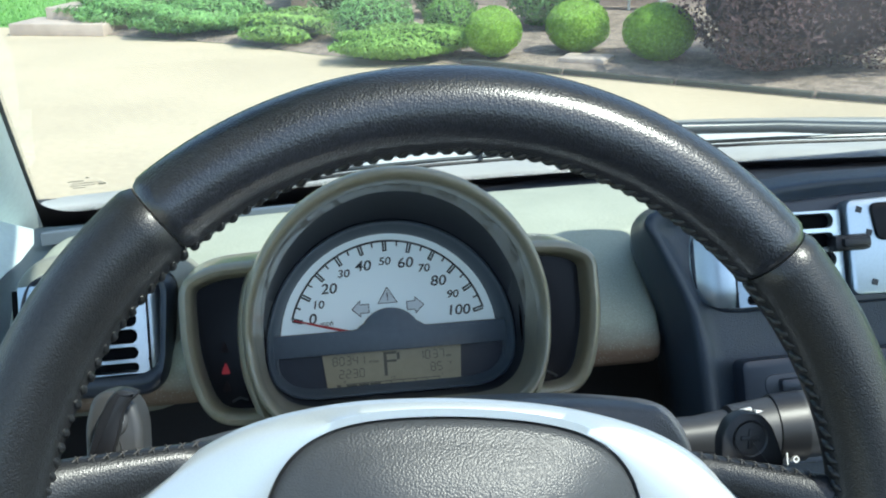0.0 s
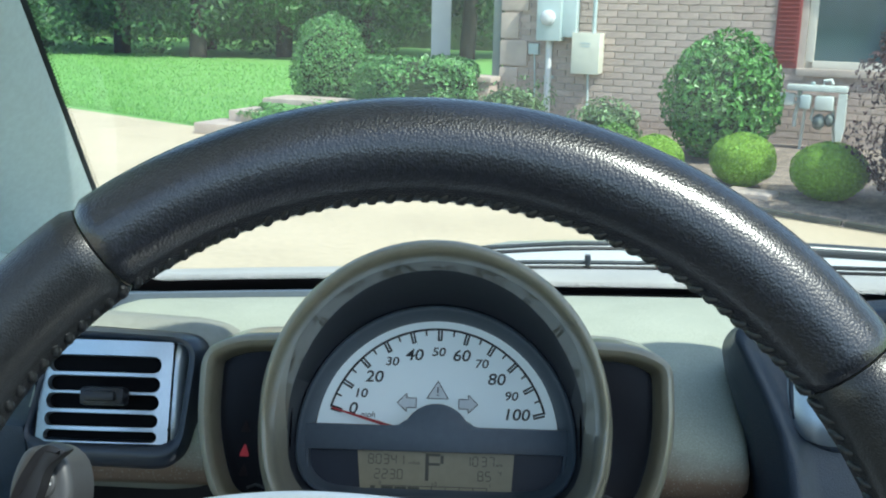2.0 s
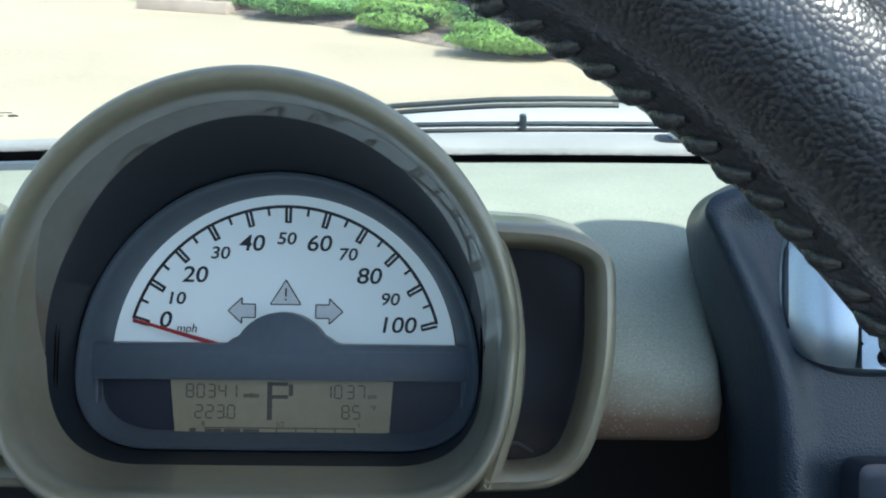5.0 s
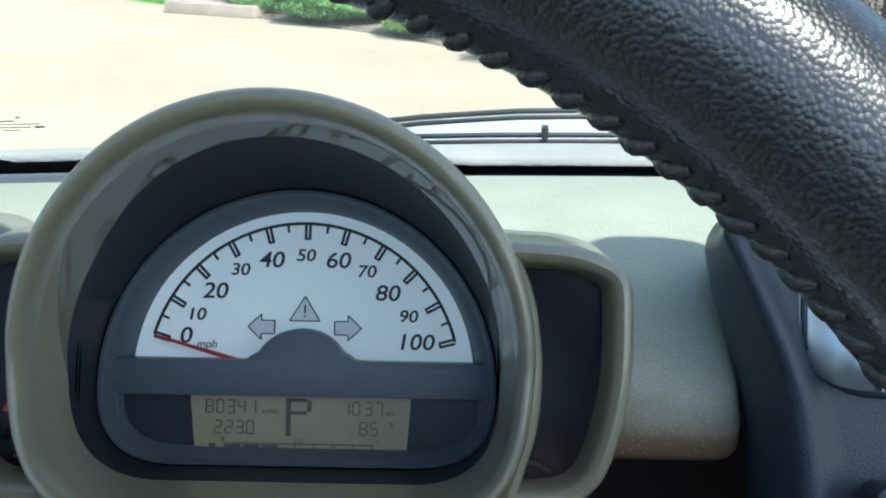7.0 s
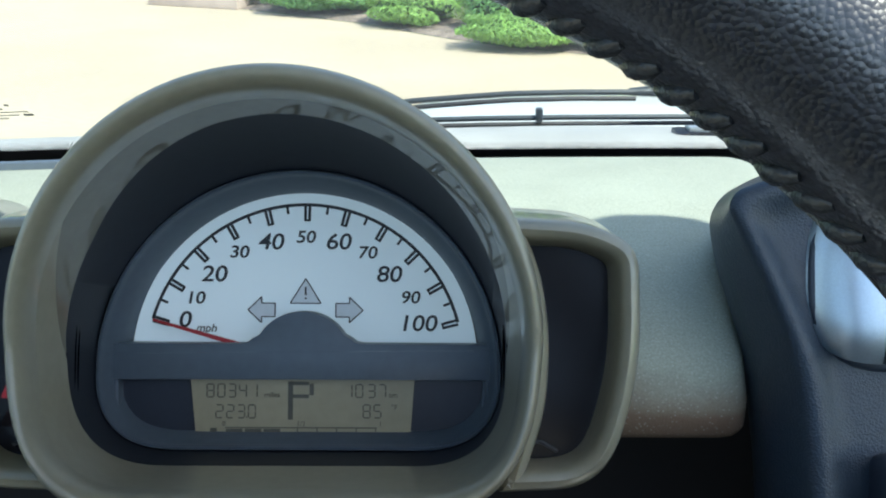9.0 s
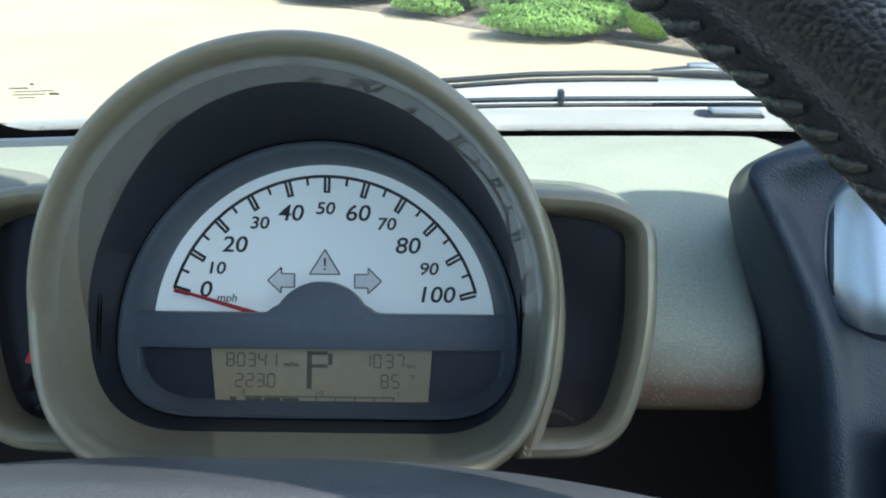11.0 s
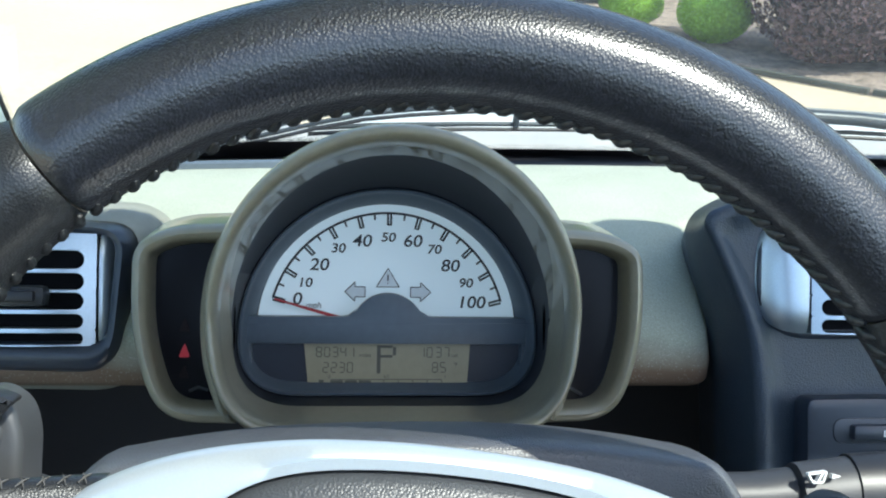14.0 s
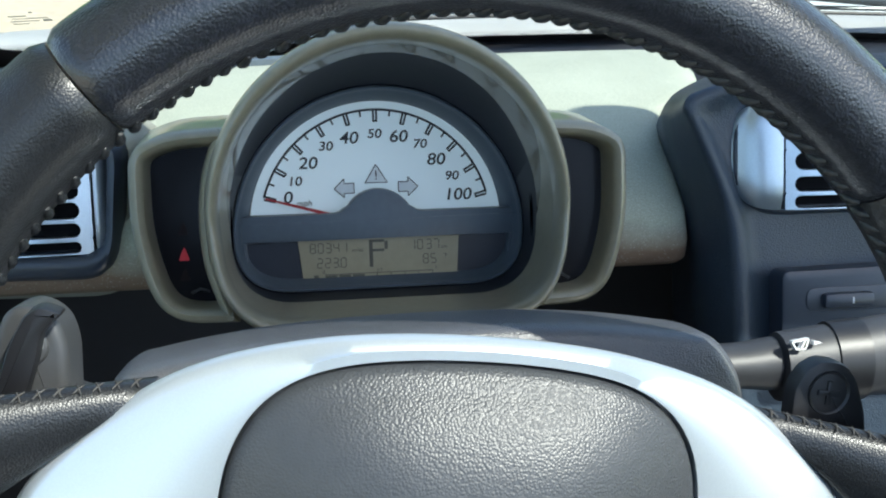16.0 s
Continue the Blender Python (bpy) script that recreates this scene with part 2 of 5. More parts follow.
L_JUN = leaf_mat("juniper_sprays", (0.14, 0.31, 0.085), 0.6, 0.4)
L_JUN2 = leaf_mat("golden_juniper_sprays", (0.19, 0.35, 0.07), 0.6, 0.4)
L_ROSE = leaf_mat("rose_leaves", (0.14, 0.24, 0.10), 0.5, 0.4)
L_TREE = leaf_mat("tree_leaves", (0.060, 0.140, 0.042), 0.5, 0.6)
# Solid cores inside the shrubs; the shade between leaves is in their colour.
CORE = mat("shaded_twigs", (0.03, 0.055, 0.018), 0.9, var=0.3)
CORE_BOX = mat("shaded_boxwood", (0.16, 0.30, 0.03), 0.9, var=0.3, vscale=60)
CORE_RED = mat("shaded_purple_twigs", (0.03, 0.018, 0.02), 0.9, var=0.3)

# ---------------------------------------------------------------- mesh helpers


def finish(name, bm, material, smooth=True):
    bmesh.ops.recalc_face_normals(bm, faces=bm.faces)
    me = bpy.data.meshes.new(name)
    bm.to_mesh(me)
    bm.free()
    me.materials.append(material)
    if smooth:
        me.polygons.foreach_set("use_smooth", [True] * len(me.polygons))
        me.set_sharp_from_angle(angle=radians(55))
    return me


def part(name, bm, material, parent, label="", smooth=True):
    ob = new(name, finish(name, bm, material, smooth))
    ob.parent = parent
    return tagged(ob, label)


def thing(name, m, label, category, group="", kind=""):
    ob = new(name)
    ob.empty_display_size = 0.05
    ob.matrix_world = m
    return tagged(ob, label, category, group, kind)


def structure(name, bm, material, label, category, smooth=True):
    ob = new(name, finish(name, bm, material, smooth))
    return tagged(ob, label, category, kind="structure")


def loft(bm, rings, closed=True, cap_start=False, cap_end=False, loop=False):
    rows = [[bm.verts.new(p) for p in r] for r in rings]
    n = len(rows[0])
    pairs = list(zip(rows, rows[1:])) + ([(rows[-1], rows[0])] if loop else [])
    for a, b in pairs:
        for i in range(n if closed else n - 1):
            j = (i + 1) % n
            bm.faces.new((a[i], a[j], b[j], b[i]))
    if cap_start:
        bm.faces.new(rows[0][::-1])
    if cap_end:
        bm.faces.new(rows[-1])
    return bm


def box(sx, sy, sz, at=(0, 0, 0), bevel=0.0, rot=(0, 0, 0), bm=None, seg=2):
    b = bmesh.new()
    bmesh.ops.create_cube(b, size=1)
    bmesh.ops.scale(b, vec=(sx, sy, sz), verts=b.verts)
    if bevel:
        bmesh.ops.bevel(b, geom=b.edges[:], offset=bevel, segments=seg, profile=0.6, affect="EDGES")
    bmesh.ops.transform(b, matrix=pose(*at, *rot), verts=b.verts)
    return merge(bm, b)


def merge(bm, b):
    if bm is None:
        return b
    me = bpy.data.meshes.new("scrap")
    b.to_mesh(me)
    b.free()
    bm.from_mesh(me)
    bpy.data.meshes.remove(me)
    return bm


def tube(points, radii, sides=10, bm=None, caps=True):
    """A tube along a line of points."""
    pts = [Vector(p) for p in points]
    radii = [radii] * len(pts) if isinstance(radii, (int, float)) else radii
    rings = []
    for i, p in enumerate(pts):
        d = (pts[min(i + 1, len(pts) - 1)] - pts[max(i - 1, 0)]).normalized()
        u = d.cross(Vector((0.13, 0.21, 0.97)) if abs(d.z) < 0.9 else Vector((1, 0.1, 0))).normalized()
        w = d.cross(u)
        rings.append([p + (u * math.cos(a) + w * math.sin(a)) * radii[i] for a in
                      [2 * math.pi * k / sides for k in range(sides)]])
    b = loft(bmesh.new(), rings, cap_start=caps, cap_end=caps)
    return merge(bm, b)


def plate(outline, y0, y1, bevel=0.0, bm=None, seg=2):
    """An (x, z) outline made solid from depth y0 (front) to y1."""
    b = bmesh.new()
    f = b.faces.new([b.verts.new((x, y0, z)) for x, z in outline])
    r = bmesh.ops.extrude_face_region(b, geom=[f])
    bmesh.ops.translate(b, vec=(0, y1 - y0, 0), verts=[v for v in r["geom"] if isinstance(v, bmesh.types.BMVert)])
    if bevel:
        front = [e for e in b.edges if all(abs(v.co.y - y0) < 1e-7 for v in e.verts)]
        bmesh.ops.bevel(b, geom=front, offset=bevel, segments=seg, profile=0.6, affect="EDGES")
    return merge(bm, b)


def rounded(points, radius, steps=5):
    """A closed (x, z) polygon with its corners rounded."""
    out, n = [], len(points)
    for i in range(n):
        p, a, b = Vector(points[i]), Vector(points[i - 1]), Vector(points[(i + 1) % n])
        r = radius[i] if isinstance(radius, (list, tuple)) else radius
        u, w = (a - p), (b - p)
        r = min(r, u.length * 0.49, w.length * 0.49)
        s, e = p + u.normalized() * r, p + w.normalized() * r
        for k in range(steps + 1):
            t = k / steps
            out.append(tuple(s * (1 - t) ** 2 + p * 2 * t * (1 - t) + e * t * t))
    return out


def inset(outline, d):
    """A closed, counter-clockwise outline moved inwards by d (outwards if negative)."""
    out, n = [], len(outline)
    for i in range(n):
        t = (Vector(outline[(i + 1) % n]) - Vector(outline[i - 1]))
        t = t.normalized() if t.length > 1e-9 else Vector((1, 0))
        out.append((outline[i][0] - t.y * d, outline[i][1] + t.x * d))
    return out


def resample(outline, n):
    pts = [Vector(p) for p in outline] + [Vector(outline[0])]
    acc = [0.0]
    for a, b in zip(pts, pts[1:]):
        acc.append(acc[-1] + (b - a).length)
    out, k = [], 0
    for i in range(n):
        s = acc[-1] * i / n
        while acc[k + 1] < s:
            k += 1
        f = (s - acc[k]) / max(acc[k + 1] - acc[k], 1e-9)
        out.append(tuple(pts[k].lerp(pts[k + 1], f)))
    return out


def polar(outline, n, cx=0.0, cz=-0.03):
    """The outline met by n even rays from a centre, counter-clockwise."""
    fine = sorted((math.atan2(z - cz, x - cx), math.hypot(x - cx, z - cz)) for x, z in resample(outline, 1500))
    ang, rad = [a for a, r in fine], [r for a, r in fine]
    turn = [2 * math.pi * k / n for k in range(n)]
    rs = np.array([float(np.interp(t, ang, rad, period=2 * math.pi)) for t in turn])
    for _ in range(6):
        rs = (np.roll(rs, 1) + 2 * rs + np.roll(rs, -1)) / 4
    return [(cx + r * math.cos(t), cz + r * math.sin(t)) for t, r in zip(turn, rs)]


def mid(a, b, f):
    """The outline a fraction f of the way from a to b."""
    return [(p[0] + (q[0] - p[0]) * f, p[1] + (q[1] - p[1]) * f) for p, q in zip(a, b)]


def holed(outer, hole, y0, y1):
    """A flat panel with an opening, its front at y0."""
    b = bmesh.new()
    for o in (outer, hole):
        vs = [b.verts.new((x, y0, z)) for x, z in o]
        for p, q in zip(vs, vs[1:] + vs[:1]):
            b.edges.new((p, q))
    bmesh.ops.triangle_fill(b, use_beauty=True, use_dissolve=False, edges=b.edges[:])
    r = bmesh.ops.extrude_face_region(b, geom=b.faces[:])
    bmesh.ops.translate(b, vec=(0, y1 - y0, 0), verts=[v for v in r["geom"] if isinstance(v, bmesh.types.BMVert)])
    return b


def ring(outline, y):
    return [(x, y, z) for x, z in outline]


def letters(name, text, size, at, material, parent, y=-0.0006, shear=0.0, width=1.0, depth=0.0002, align="CENTER", bold=0.0):
    c = bpy.data.curves.new(name, "FONT")
    c.body, c.size, c.shear, c.extrude = text, size, shear, depth
    c.align_x, c.align_y = align, "CENTER"
    c.offset = bold
    o = bpy.data.objects.new(name, c)
    scene.collection.objects.link(o)
    bpy.context.view_layer.update()
    me = bpy.data.meshes.new_from_object(o.evaluated_get(bpy.context.evaluated_depsgraph_get()))
    bpy.data.objects.remove(o)
    bl = bmesh.new()
    bl.from_mesh(me)
    bmesh.ops.remove_doubles(bl, verts=bl.verts, dist=1e-6)
    bl.to_mesh(me)
    bl.free()
    me.transform(Matrix.Translation((at[0], y, at[1])) @ Euler((radians(90), 0, 0)).to_matrix().to_4x4() @ Matrix.Diagonal((width, 1, 1, 1)))
    me.materials.clear()
    me.materials.append(material)
    ob = new(name, me)
    ob.parent = parent
    return ob


SEGMENTS = {"0": "abcdef", "1": "bc", "2": "abged", "3": "abgcd", "4": "fgbc", "5": "afgcd", "7": "abc", "8": "abcdefg"}


def digits(text, x, z, w, h, gap, y, bm):
    """Seven-segment figures, from x to the right."""
    t = h * 0.105
    for ch in text:
        if ch == ".":
            box(t, 0.0002, t, (x - gap * 0.45, y, z - h / 2 + t / 2), bm=bm)
            continue
        for s in SEGMENTS[ch]:
            cx = {"a": 0, "g": 0, "d": 0, "b": w / 2, "c": w / 2, "e": -w / 2, "f": -w / 2}[s]
            cz = {"a": h / 2, "g": 0, "d": -h / 2, "b": h / 4, "f": h / 4, "c": -h / 4, "e": -h / 4}[s]
            sx, sz = (w * 0.8, t) if s in "agd" else (t, h * 0.42)
            box(sx, 0.0002, sz, (x + w / 2 + cx, y, z + cz), bm=bm)
        x += w + gap
    return bm


# ---------------------------------------------------------------- ground and distance
DRIVE_EDGE = [(-40, 43), (-12, 18.2), (-4.8, 11.7), (-2.65, 9.95), (-1.95, 9.35), (-1.1, 8.7), (-0.45, 8.2), (0.25, 7.4),
              (0.8, 6.95), (1.25, 6.68), (1.85, 6.05), (2.45, 5.5), (3.1, 4.9), (6.0, 2.6), (14, -4)]


def sheet(outline, z):
    b = bmesh.new()
    f = b.faces.new([b.verts.new((x, y, z)) for x, y in outline])
    bmesh.ops.triangulate(b, faces=[f])
    return b


b = bmesh.new()
bmesh.ops.create_grid(b, x_segments=60, y_segments=60, size=400)
bmesh.ops.translate(b, vec=(0, 0, -0.012), verts=b.verts)
structure("ground", b, GRASS, "mown green lawn running out to the trees", "lawn")
structure("driveway", sheet(DRIVE_EDGE + [(14, -30), (-40, -30)], 0.0), CONCRETE, "sunlit pale concrete driveway", "driveway")
bed_front = DRIVE_EDGE[4:14]
b = bmesh.new()
rows = []
for k, up in ((0.0, 0.004), (0.25, 0.03), (1.2, 0.05), (4.6, 0.10)):
    rows.append([(x + k * 0.35, y + k, up) for x, y in bed_front])
loft(b, rows, closed=False)
structure("planting_bed", b, MULCH, "brown bark mulch in the planting bed", "mulch bed")


def grass_tufts():
    rng = np.random.default_rng(5)
    verts, faces = [], []
    for i in range(16000):
        u = rng.random() ** 1.6
        x = -2.2 - rng.random() * (3.0 + 10 * u)
        edge_y = 10.1 - (x + 2.65) * 0.86
        y = edge_y + 0.02 + u * 11
        a, h, w = rng.random() * 6.28, 0.015 + 0.02 * rng.random(), 0.006 + 0.012 * u
        dx, dy = math.cos(a) * w, math.sin(a) * w
        lx, ly = rng.normal(0, 0.015, 2)
        k = len(verts)
        verts += [(x - dx, y - dy, -0.01), (x + dx, y + dy, -0.01), (x + lx, y + ly, h)]
        faces.append((k, k + 1, k + 2))
    me = bpy.data.meshes.new("grass")
    me.from_pydata(verts, [], faces)
    me.materials.append(BLADES)
    tagged(new("grass", me), "short blades of bright green grass", "grass", kind="stuff")


grass_tufts()


def leaf_mesh(name, centre, radii, count, size, material, seed, shape="ball", slim=0.5, droop=0.0, shell=0.3, rough=0.14, up=0.0, loose=0.55):
    """A crown of single leaves on an uneven body."""
    rng = np.random.default_rng(seed)
    verts, faces = [], []
    ph = rng.random((6, 3)) * 6.28
    fr = rng.uniform(2, 7, (6, 3))
    for _ in range(count):
        d = rng.normal(0, 1, 3)
        d /= np.linalg.norm(d)
        if shape == "dome":
            d[2] = abs(d[2])
        bumpy = 1 + rough * sum(math.sin(fr[k] @ d + ph[k, 0]) for k in range(6)) / 3
        q = bumpy * (1 - shell * rng.random() ** 2)
        r = np.array(radii, float)
        if shape == "cone":
            h = d[2] * 0.5 + 0.5
            r = r * np.array([1.15 - 0.65 * h, 1.15 - 0.65 * h, 1])
        if shape == "block":
            d = np.sign(d) * np.abs(d) ** 0.55
        p = np.array(centre) + d * r * q
        nrm = d + rng.normal(0, loose, 3) + np.array([0, 0, up])
        nrm /= np.linalg.norm(nrm)
        t = np.cross(nrm, rng.normal(0, 1, 3))
        t /= np.linalg.norm(t)
        t = t + np.array([0, 0, -droop])
        s = np.cross(nrm, t)
        L = size * rng.uniform(0.6, 1.3)
        k = len(verts)
        verts += [tuple(p - t * L * 0.5), tuple(p + s * L * slim * 0.5 + nrm * L * 0.08), tuple(p + t * L * 0.5 - nrm * L * 0.1),
                  tuple(p - s * L * slim * 0.5 + nrm * L * 0.08)]
        faces.append((k, k + 1, k + 2, k + 3))
    me = bpy.data.meshes.new(name)
    me.from_pydata(verts, [], faces)
    me.materials.append(material)
    return me


def core_bm(centre, radii, seed, shape="ball", full=0.80):
    b = bmesh.new()
    bmesh.ops.create_icosphere(b, subdivisions=3, radius=1)
    for v in b.verts:
        d = v.co.copy()
        q = full + 0.08 * (full < 0.9) * noise.noise(d * 3 + Vector((seed, 0, 0)))
        if shape == "cone":
            h = d.z * 0.5 + 0.5
            d.x *= 1.15 - 0.65 * h
            d.y *= 1.15 - 0.65 * h
        if shape == "block":
            d = Vector([math.copysign(abs(c) ** 0.55, c) for c in d])
        v.co = Vector((centre[0] + d.x * radii[0] * q, centre[1] + d.y * radii[1] * q, max(0.0, centre[2] + d.z * radii[2] * q)))
    return b


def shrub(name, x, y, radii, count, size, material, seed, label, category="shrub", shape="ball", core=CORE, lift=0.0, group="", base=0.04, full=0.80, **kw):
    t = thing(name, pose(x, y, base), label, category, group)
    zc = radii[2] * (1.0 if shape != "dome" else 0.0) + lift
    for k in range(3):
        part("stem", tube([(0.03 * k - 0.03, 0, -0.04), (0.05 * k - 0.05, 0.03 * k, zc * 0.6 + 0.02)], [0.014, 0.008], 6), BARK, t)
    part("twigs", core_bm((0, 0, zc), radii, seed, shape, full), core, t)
    o = new("leaves", leaf_mesh("leaves", (0, 0, zc), radii, count, size, material, seed, shape, **kw))
    o.parent = t
    return t


GB = "clipped round shrubs in the bed"
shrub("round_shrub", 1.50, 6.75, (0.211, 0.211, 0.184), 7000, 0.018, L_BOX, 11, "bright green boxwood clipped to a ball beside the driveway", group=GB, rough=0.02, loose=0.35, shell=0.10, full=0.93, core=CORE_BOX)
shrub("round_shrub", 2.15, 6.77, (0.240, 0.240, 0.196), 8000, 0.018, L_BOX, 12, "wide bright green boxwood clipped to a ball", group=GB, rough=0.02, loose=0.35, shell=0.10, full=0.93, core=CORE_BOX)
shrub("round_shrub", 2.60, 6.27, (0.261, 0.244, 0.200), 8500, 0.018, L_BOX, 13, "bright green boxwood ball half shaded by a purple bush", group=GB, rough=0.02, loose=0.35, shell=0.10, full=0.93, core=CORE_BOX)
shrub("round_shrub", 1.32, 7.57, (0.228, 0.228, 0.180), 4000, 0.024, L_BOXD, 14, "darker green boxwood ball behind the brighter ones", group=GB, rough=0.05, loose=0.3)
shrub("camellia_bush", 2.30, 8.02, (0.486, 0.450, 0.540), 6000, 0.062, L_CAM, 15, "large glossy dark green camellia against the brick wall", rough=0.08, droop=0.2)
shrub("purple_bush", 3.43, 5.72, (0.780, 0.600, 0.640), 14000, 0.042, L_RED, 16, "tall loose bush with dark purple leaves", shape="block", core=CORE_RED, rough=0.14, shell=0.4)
shrub("cone_shrub", -1.33, 10.6, (0.415, 0.415, 0.57), 9000, 0.042, L_HEDGE, 17, "dense egg-shaped evergreen with dark green leaves by the steps", shape="ball", lift=0.0, rough=0.05)
shrub("laurel_hedge", -0.33, 9.75, (0.60, 0.42, 0.27), 7500, 0.055, L_HEDGE, 18, "broad laurel hedge with upright glossy leaves", shape="block", lift=0.21, up=0.4)
shrub("young_pine", -0.42, 8.95, (0.24, 0.22, 0.18), 1700, 0.075, L_JUN, 19, "small bushy pine with bright new tips", slim=0.18, rough=0.3)
shrub("rose_bush", 0.58, 9.15, (0.40, 0.33, 0.27), 1700, 0.05, L_ROSE, 20, "loose rose bush with pale green leaves", rough=0.3, shell=0.6)
shrub("rose_bush", 1.49, 9.00, (0.300, 0.250, 0.200), 2200, 0.05, L_ROSE, 21, "taller open rose bush in front of the meter boxes", rough=0.3, shell=0.6)
shrub("dwarf_conifer", 0.70, 7.74, (0.332, 0.304, 0.190), 3400, 0.055, L_JUN, 22, "flat-topped dark green dwarf conifer", slim=0.2, rough=0.12)
shrub("spreading_juniper", -1.41, 9.59, (0.620, 0.440, 0.130), 9000, 0.085, L_JUN, 23, "low feathery blue-green juniper spilling to the concrete", slim=0.16, rough=0.25, up=0.5)
shrub("spreading_juniper", -0.78, 8.91, (0.560, 0.440, 0.135), 8500, 0.085, L_JUN, 24, "low feathery blue-green juniper beside the driveway", slim=0.16, rough=0.25, up=0.5)
shrub("golden_juniper", -0.00, 8.13, (0.420, 0.370, 0.120), 5500, 0.06, L_JUN2, 25, "low yellow-green juniper mat", slim=0.16, rough=0.2, up=0.6)
shrub("golden_juniper", 0.88, 6.99, (0.545, 0.320, 0.115), 8500, 0.06, L_JUN2, 26, "wide yellow-green juniper mat at the edge of the driveway", slim=0.16, rough=0.15, up=0.6)

# stone edging along the bed
for i, ((xa, ya), (xb, yb)) in enumerate(zip(DRIVE_EDGE[9:13], DRIVE_EDGE[10:14])):
    L = math.hypot(xb - xa, yb - ya)
    n = max(1, int(L / 0.55))
    for k in range(n):
        f = (k + 0.5) / n
        o = thing("edging_stone", pose(xa + (xb - xa) * f, ya + (yb - ya) * f + 0.05, 0.02, 0, 0, math.degrees(math.atan2(yb - ya, xb - xa))),
                  "flat dark grey stone edging the planting bed", "edging stone", "stones along the bed")
        part("stone", box(L / n * 0.97, 0.05, 0.04, (0, 0, 0), 0.01), STONE, o)
o = thing("stepping_slab", pose(2.12, 6.42, 0.045, 0, 0, -35), "pale flat stone slab lying on the mulch", "slab")
part("slab", box(0.34, 0.26, 0.04, bevel=0.01), QUOIN, o)

# garden steps at the lawn
for k in range(3):
    o = thing("garden_step", pose(-2.0 + 0.30 * k, 9.44 + 0.22 * k, 0.0, 0, 0, -20), "pale timber garden step beside the lawn", "step", "steps up from the driveway")
    part("tread", box(0.95, 0.5, 0.11 + 0.11 * k, (0, 0, 0.055 + 0.055 * k), 0.012), QUOIN, o)


def tree(x, y, h, spread, seed, leaves):
    t = thing("tree", pose(x, y, 0), "tall dark green leafy tree at the end of the lawn", "tree", "trees behind the lawn")
    rng = np.random.default_rng(seed)
    part("trunk", tube([(0, 0, -0.1), (0.1, 0, h * 0.3), (0.0, 0.1, h * 0.75)], [0.22, 0.17, 0.06], 8), BARK, t)
    for k in range(5):
        a = k * 1.26 + rng.random()
        part("limb", tube([(0.05, 0, h * (0.22 + 0.08 * k)), (math.cos(a) * spread * 0.7, math.sin(a) * spread * 0.7, h * (0.34 + 0.1 * k))], [0.08, 0.03], 6), BARK, t)
    verts, faces = [], []
    for c in range(26):
        a, q = rng.random() * 6.28, rng.random() ** 0.5
        c0 = (math.cos(a) * spread * q, math.sin(a) * spread * q, h * (0.08 + 0.9 * rng.random()))
        me = leaf_mesh("scrap", c0, (spread * 0.42, spread * 0.42, h * 0.09), leaves // 26, 0.17, L_TREE, seed * 40 + c, shell=0.8, rough=0.3)
        k = len(verts)
        verts += [tuple(v.co) for v in me.vertices]
        faces += [tuple(k + i for i in p.vertices) for p in me.polygons]
        bpy.data.meshes.remove(me)
    me = bpy.data.meshes.new("crown")
    me.from_pydata(verts, [], faces)
    me.materials.append(L_TREE)
    o = new("crown", me)
    o.parent = t


for i, (x, y, h, s) in enumerate([(-13.5, 25, 7, 2.4), (-10.8, 24.2, 6, 2.2), (-8.4, 25.5, 8, 2.4), (-6.2, 24.4, 6.5, 2.1), (-4.3, 25.6, 7.5, 2.3),
                                 (-2.2, 25, 6, 2.0), (0.4, 27, 7, 2.3), (2.8, 28, 7, 2.2), (-11.5, 28.5, 9, 3), (-7, 29, 9, 3), (-2.5, 29.5, 9, 3), (-16, 27, 8, 3)]):
    tree(x, y, h, s, 60 + i, 13000)
b = bmesh.new()
rng0 = random.Random(4)
pts = [(-60 + 2.5 * i, 36 + 3 * math.sin(i * 0.7), 5 + 3 * rng0.random()) for i in range(60)]
loft(b, [[(x, y, -0.5) for x, y, h in pts], [(x, y, h * 0.6) for x, y, h in pts], [(x, y + 1.5, h) for x, y, h in pts]], closed=False)
structure("backdrop", b, mat("far_woods", (0.03, 0.06, 0.02), 0.9, var=0.6, vscale=0.8, fine=0.5, fscale=4.0), "dark far woods beyond the lawn", "woods")

# ---------------------------------------------------------------- the house
WALL = pose(0.54, 10.30, 0.0, 0, 0, -math.degrees(math.atan(0.45)))  # x along the wall to the right, y into it
house = thing("house", WALL, "single-storey house of pinkish buff brick", "house")
WL, WH, WX0, WX1, WZ0 = 7.0, 3.0, 3.03, 4.4, 0.80
b = bmesh.new()
for sx, sz, cx, cz in ((WX0, WH, WX0 / 2, WH / 2), (WL - WX1, WH, (WX1 + WL) / 2, WH / 2), (WX1 - WX0, WZ0, (WX0 + WX1) / 2, WZ0 / 2),
                       (WX1 - WX0, WH - 2.2, (WX0 + WX1) / 2, (WH + 2.2) / 2)):
    box(sx, 0.2, sz, (cx, 0.112, cz), bm=b)
wall = part("brick_wall", b, MORTAR, house, "pinkish buff brick with pale mortar", smooth=False)
part("side_wall", box(0.2, 6, WH, (0.1, 3.2, WH / 2)), MORTAR, house, smooth=False)
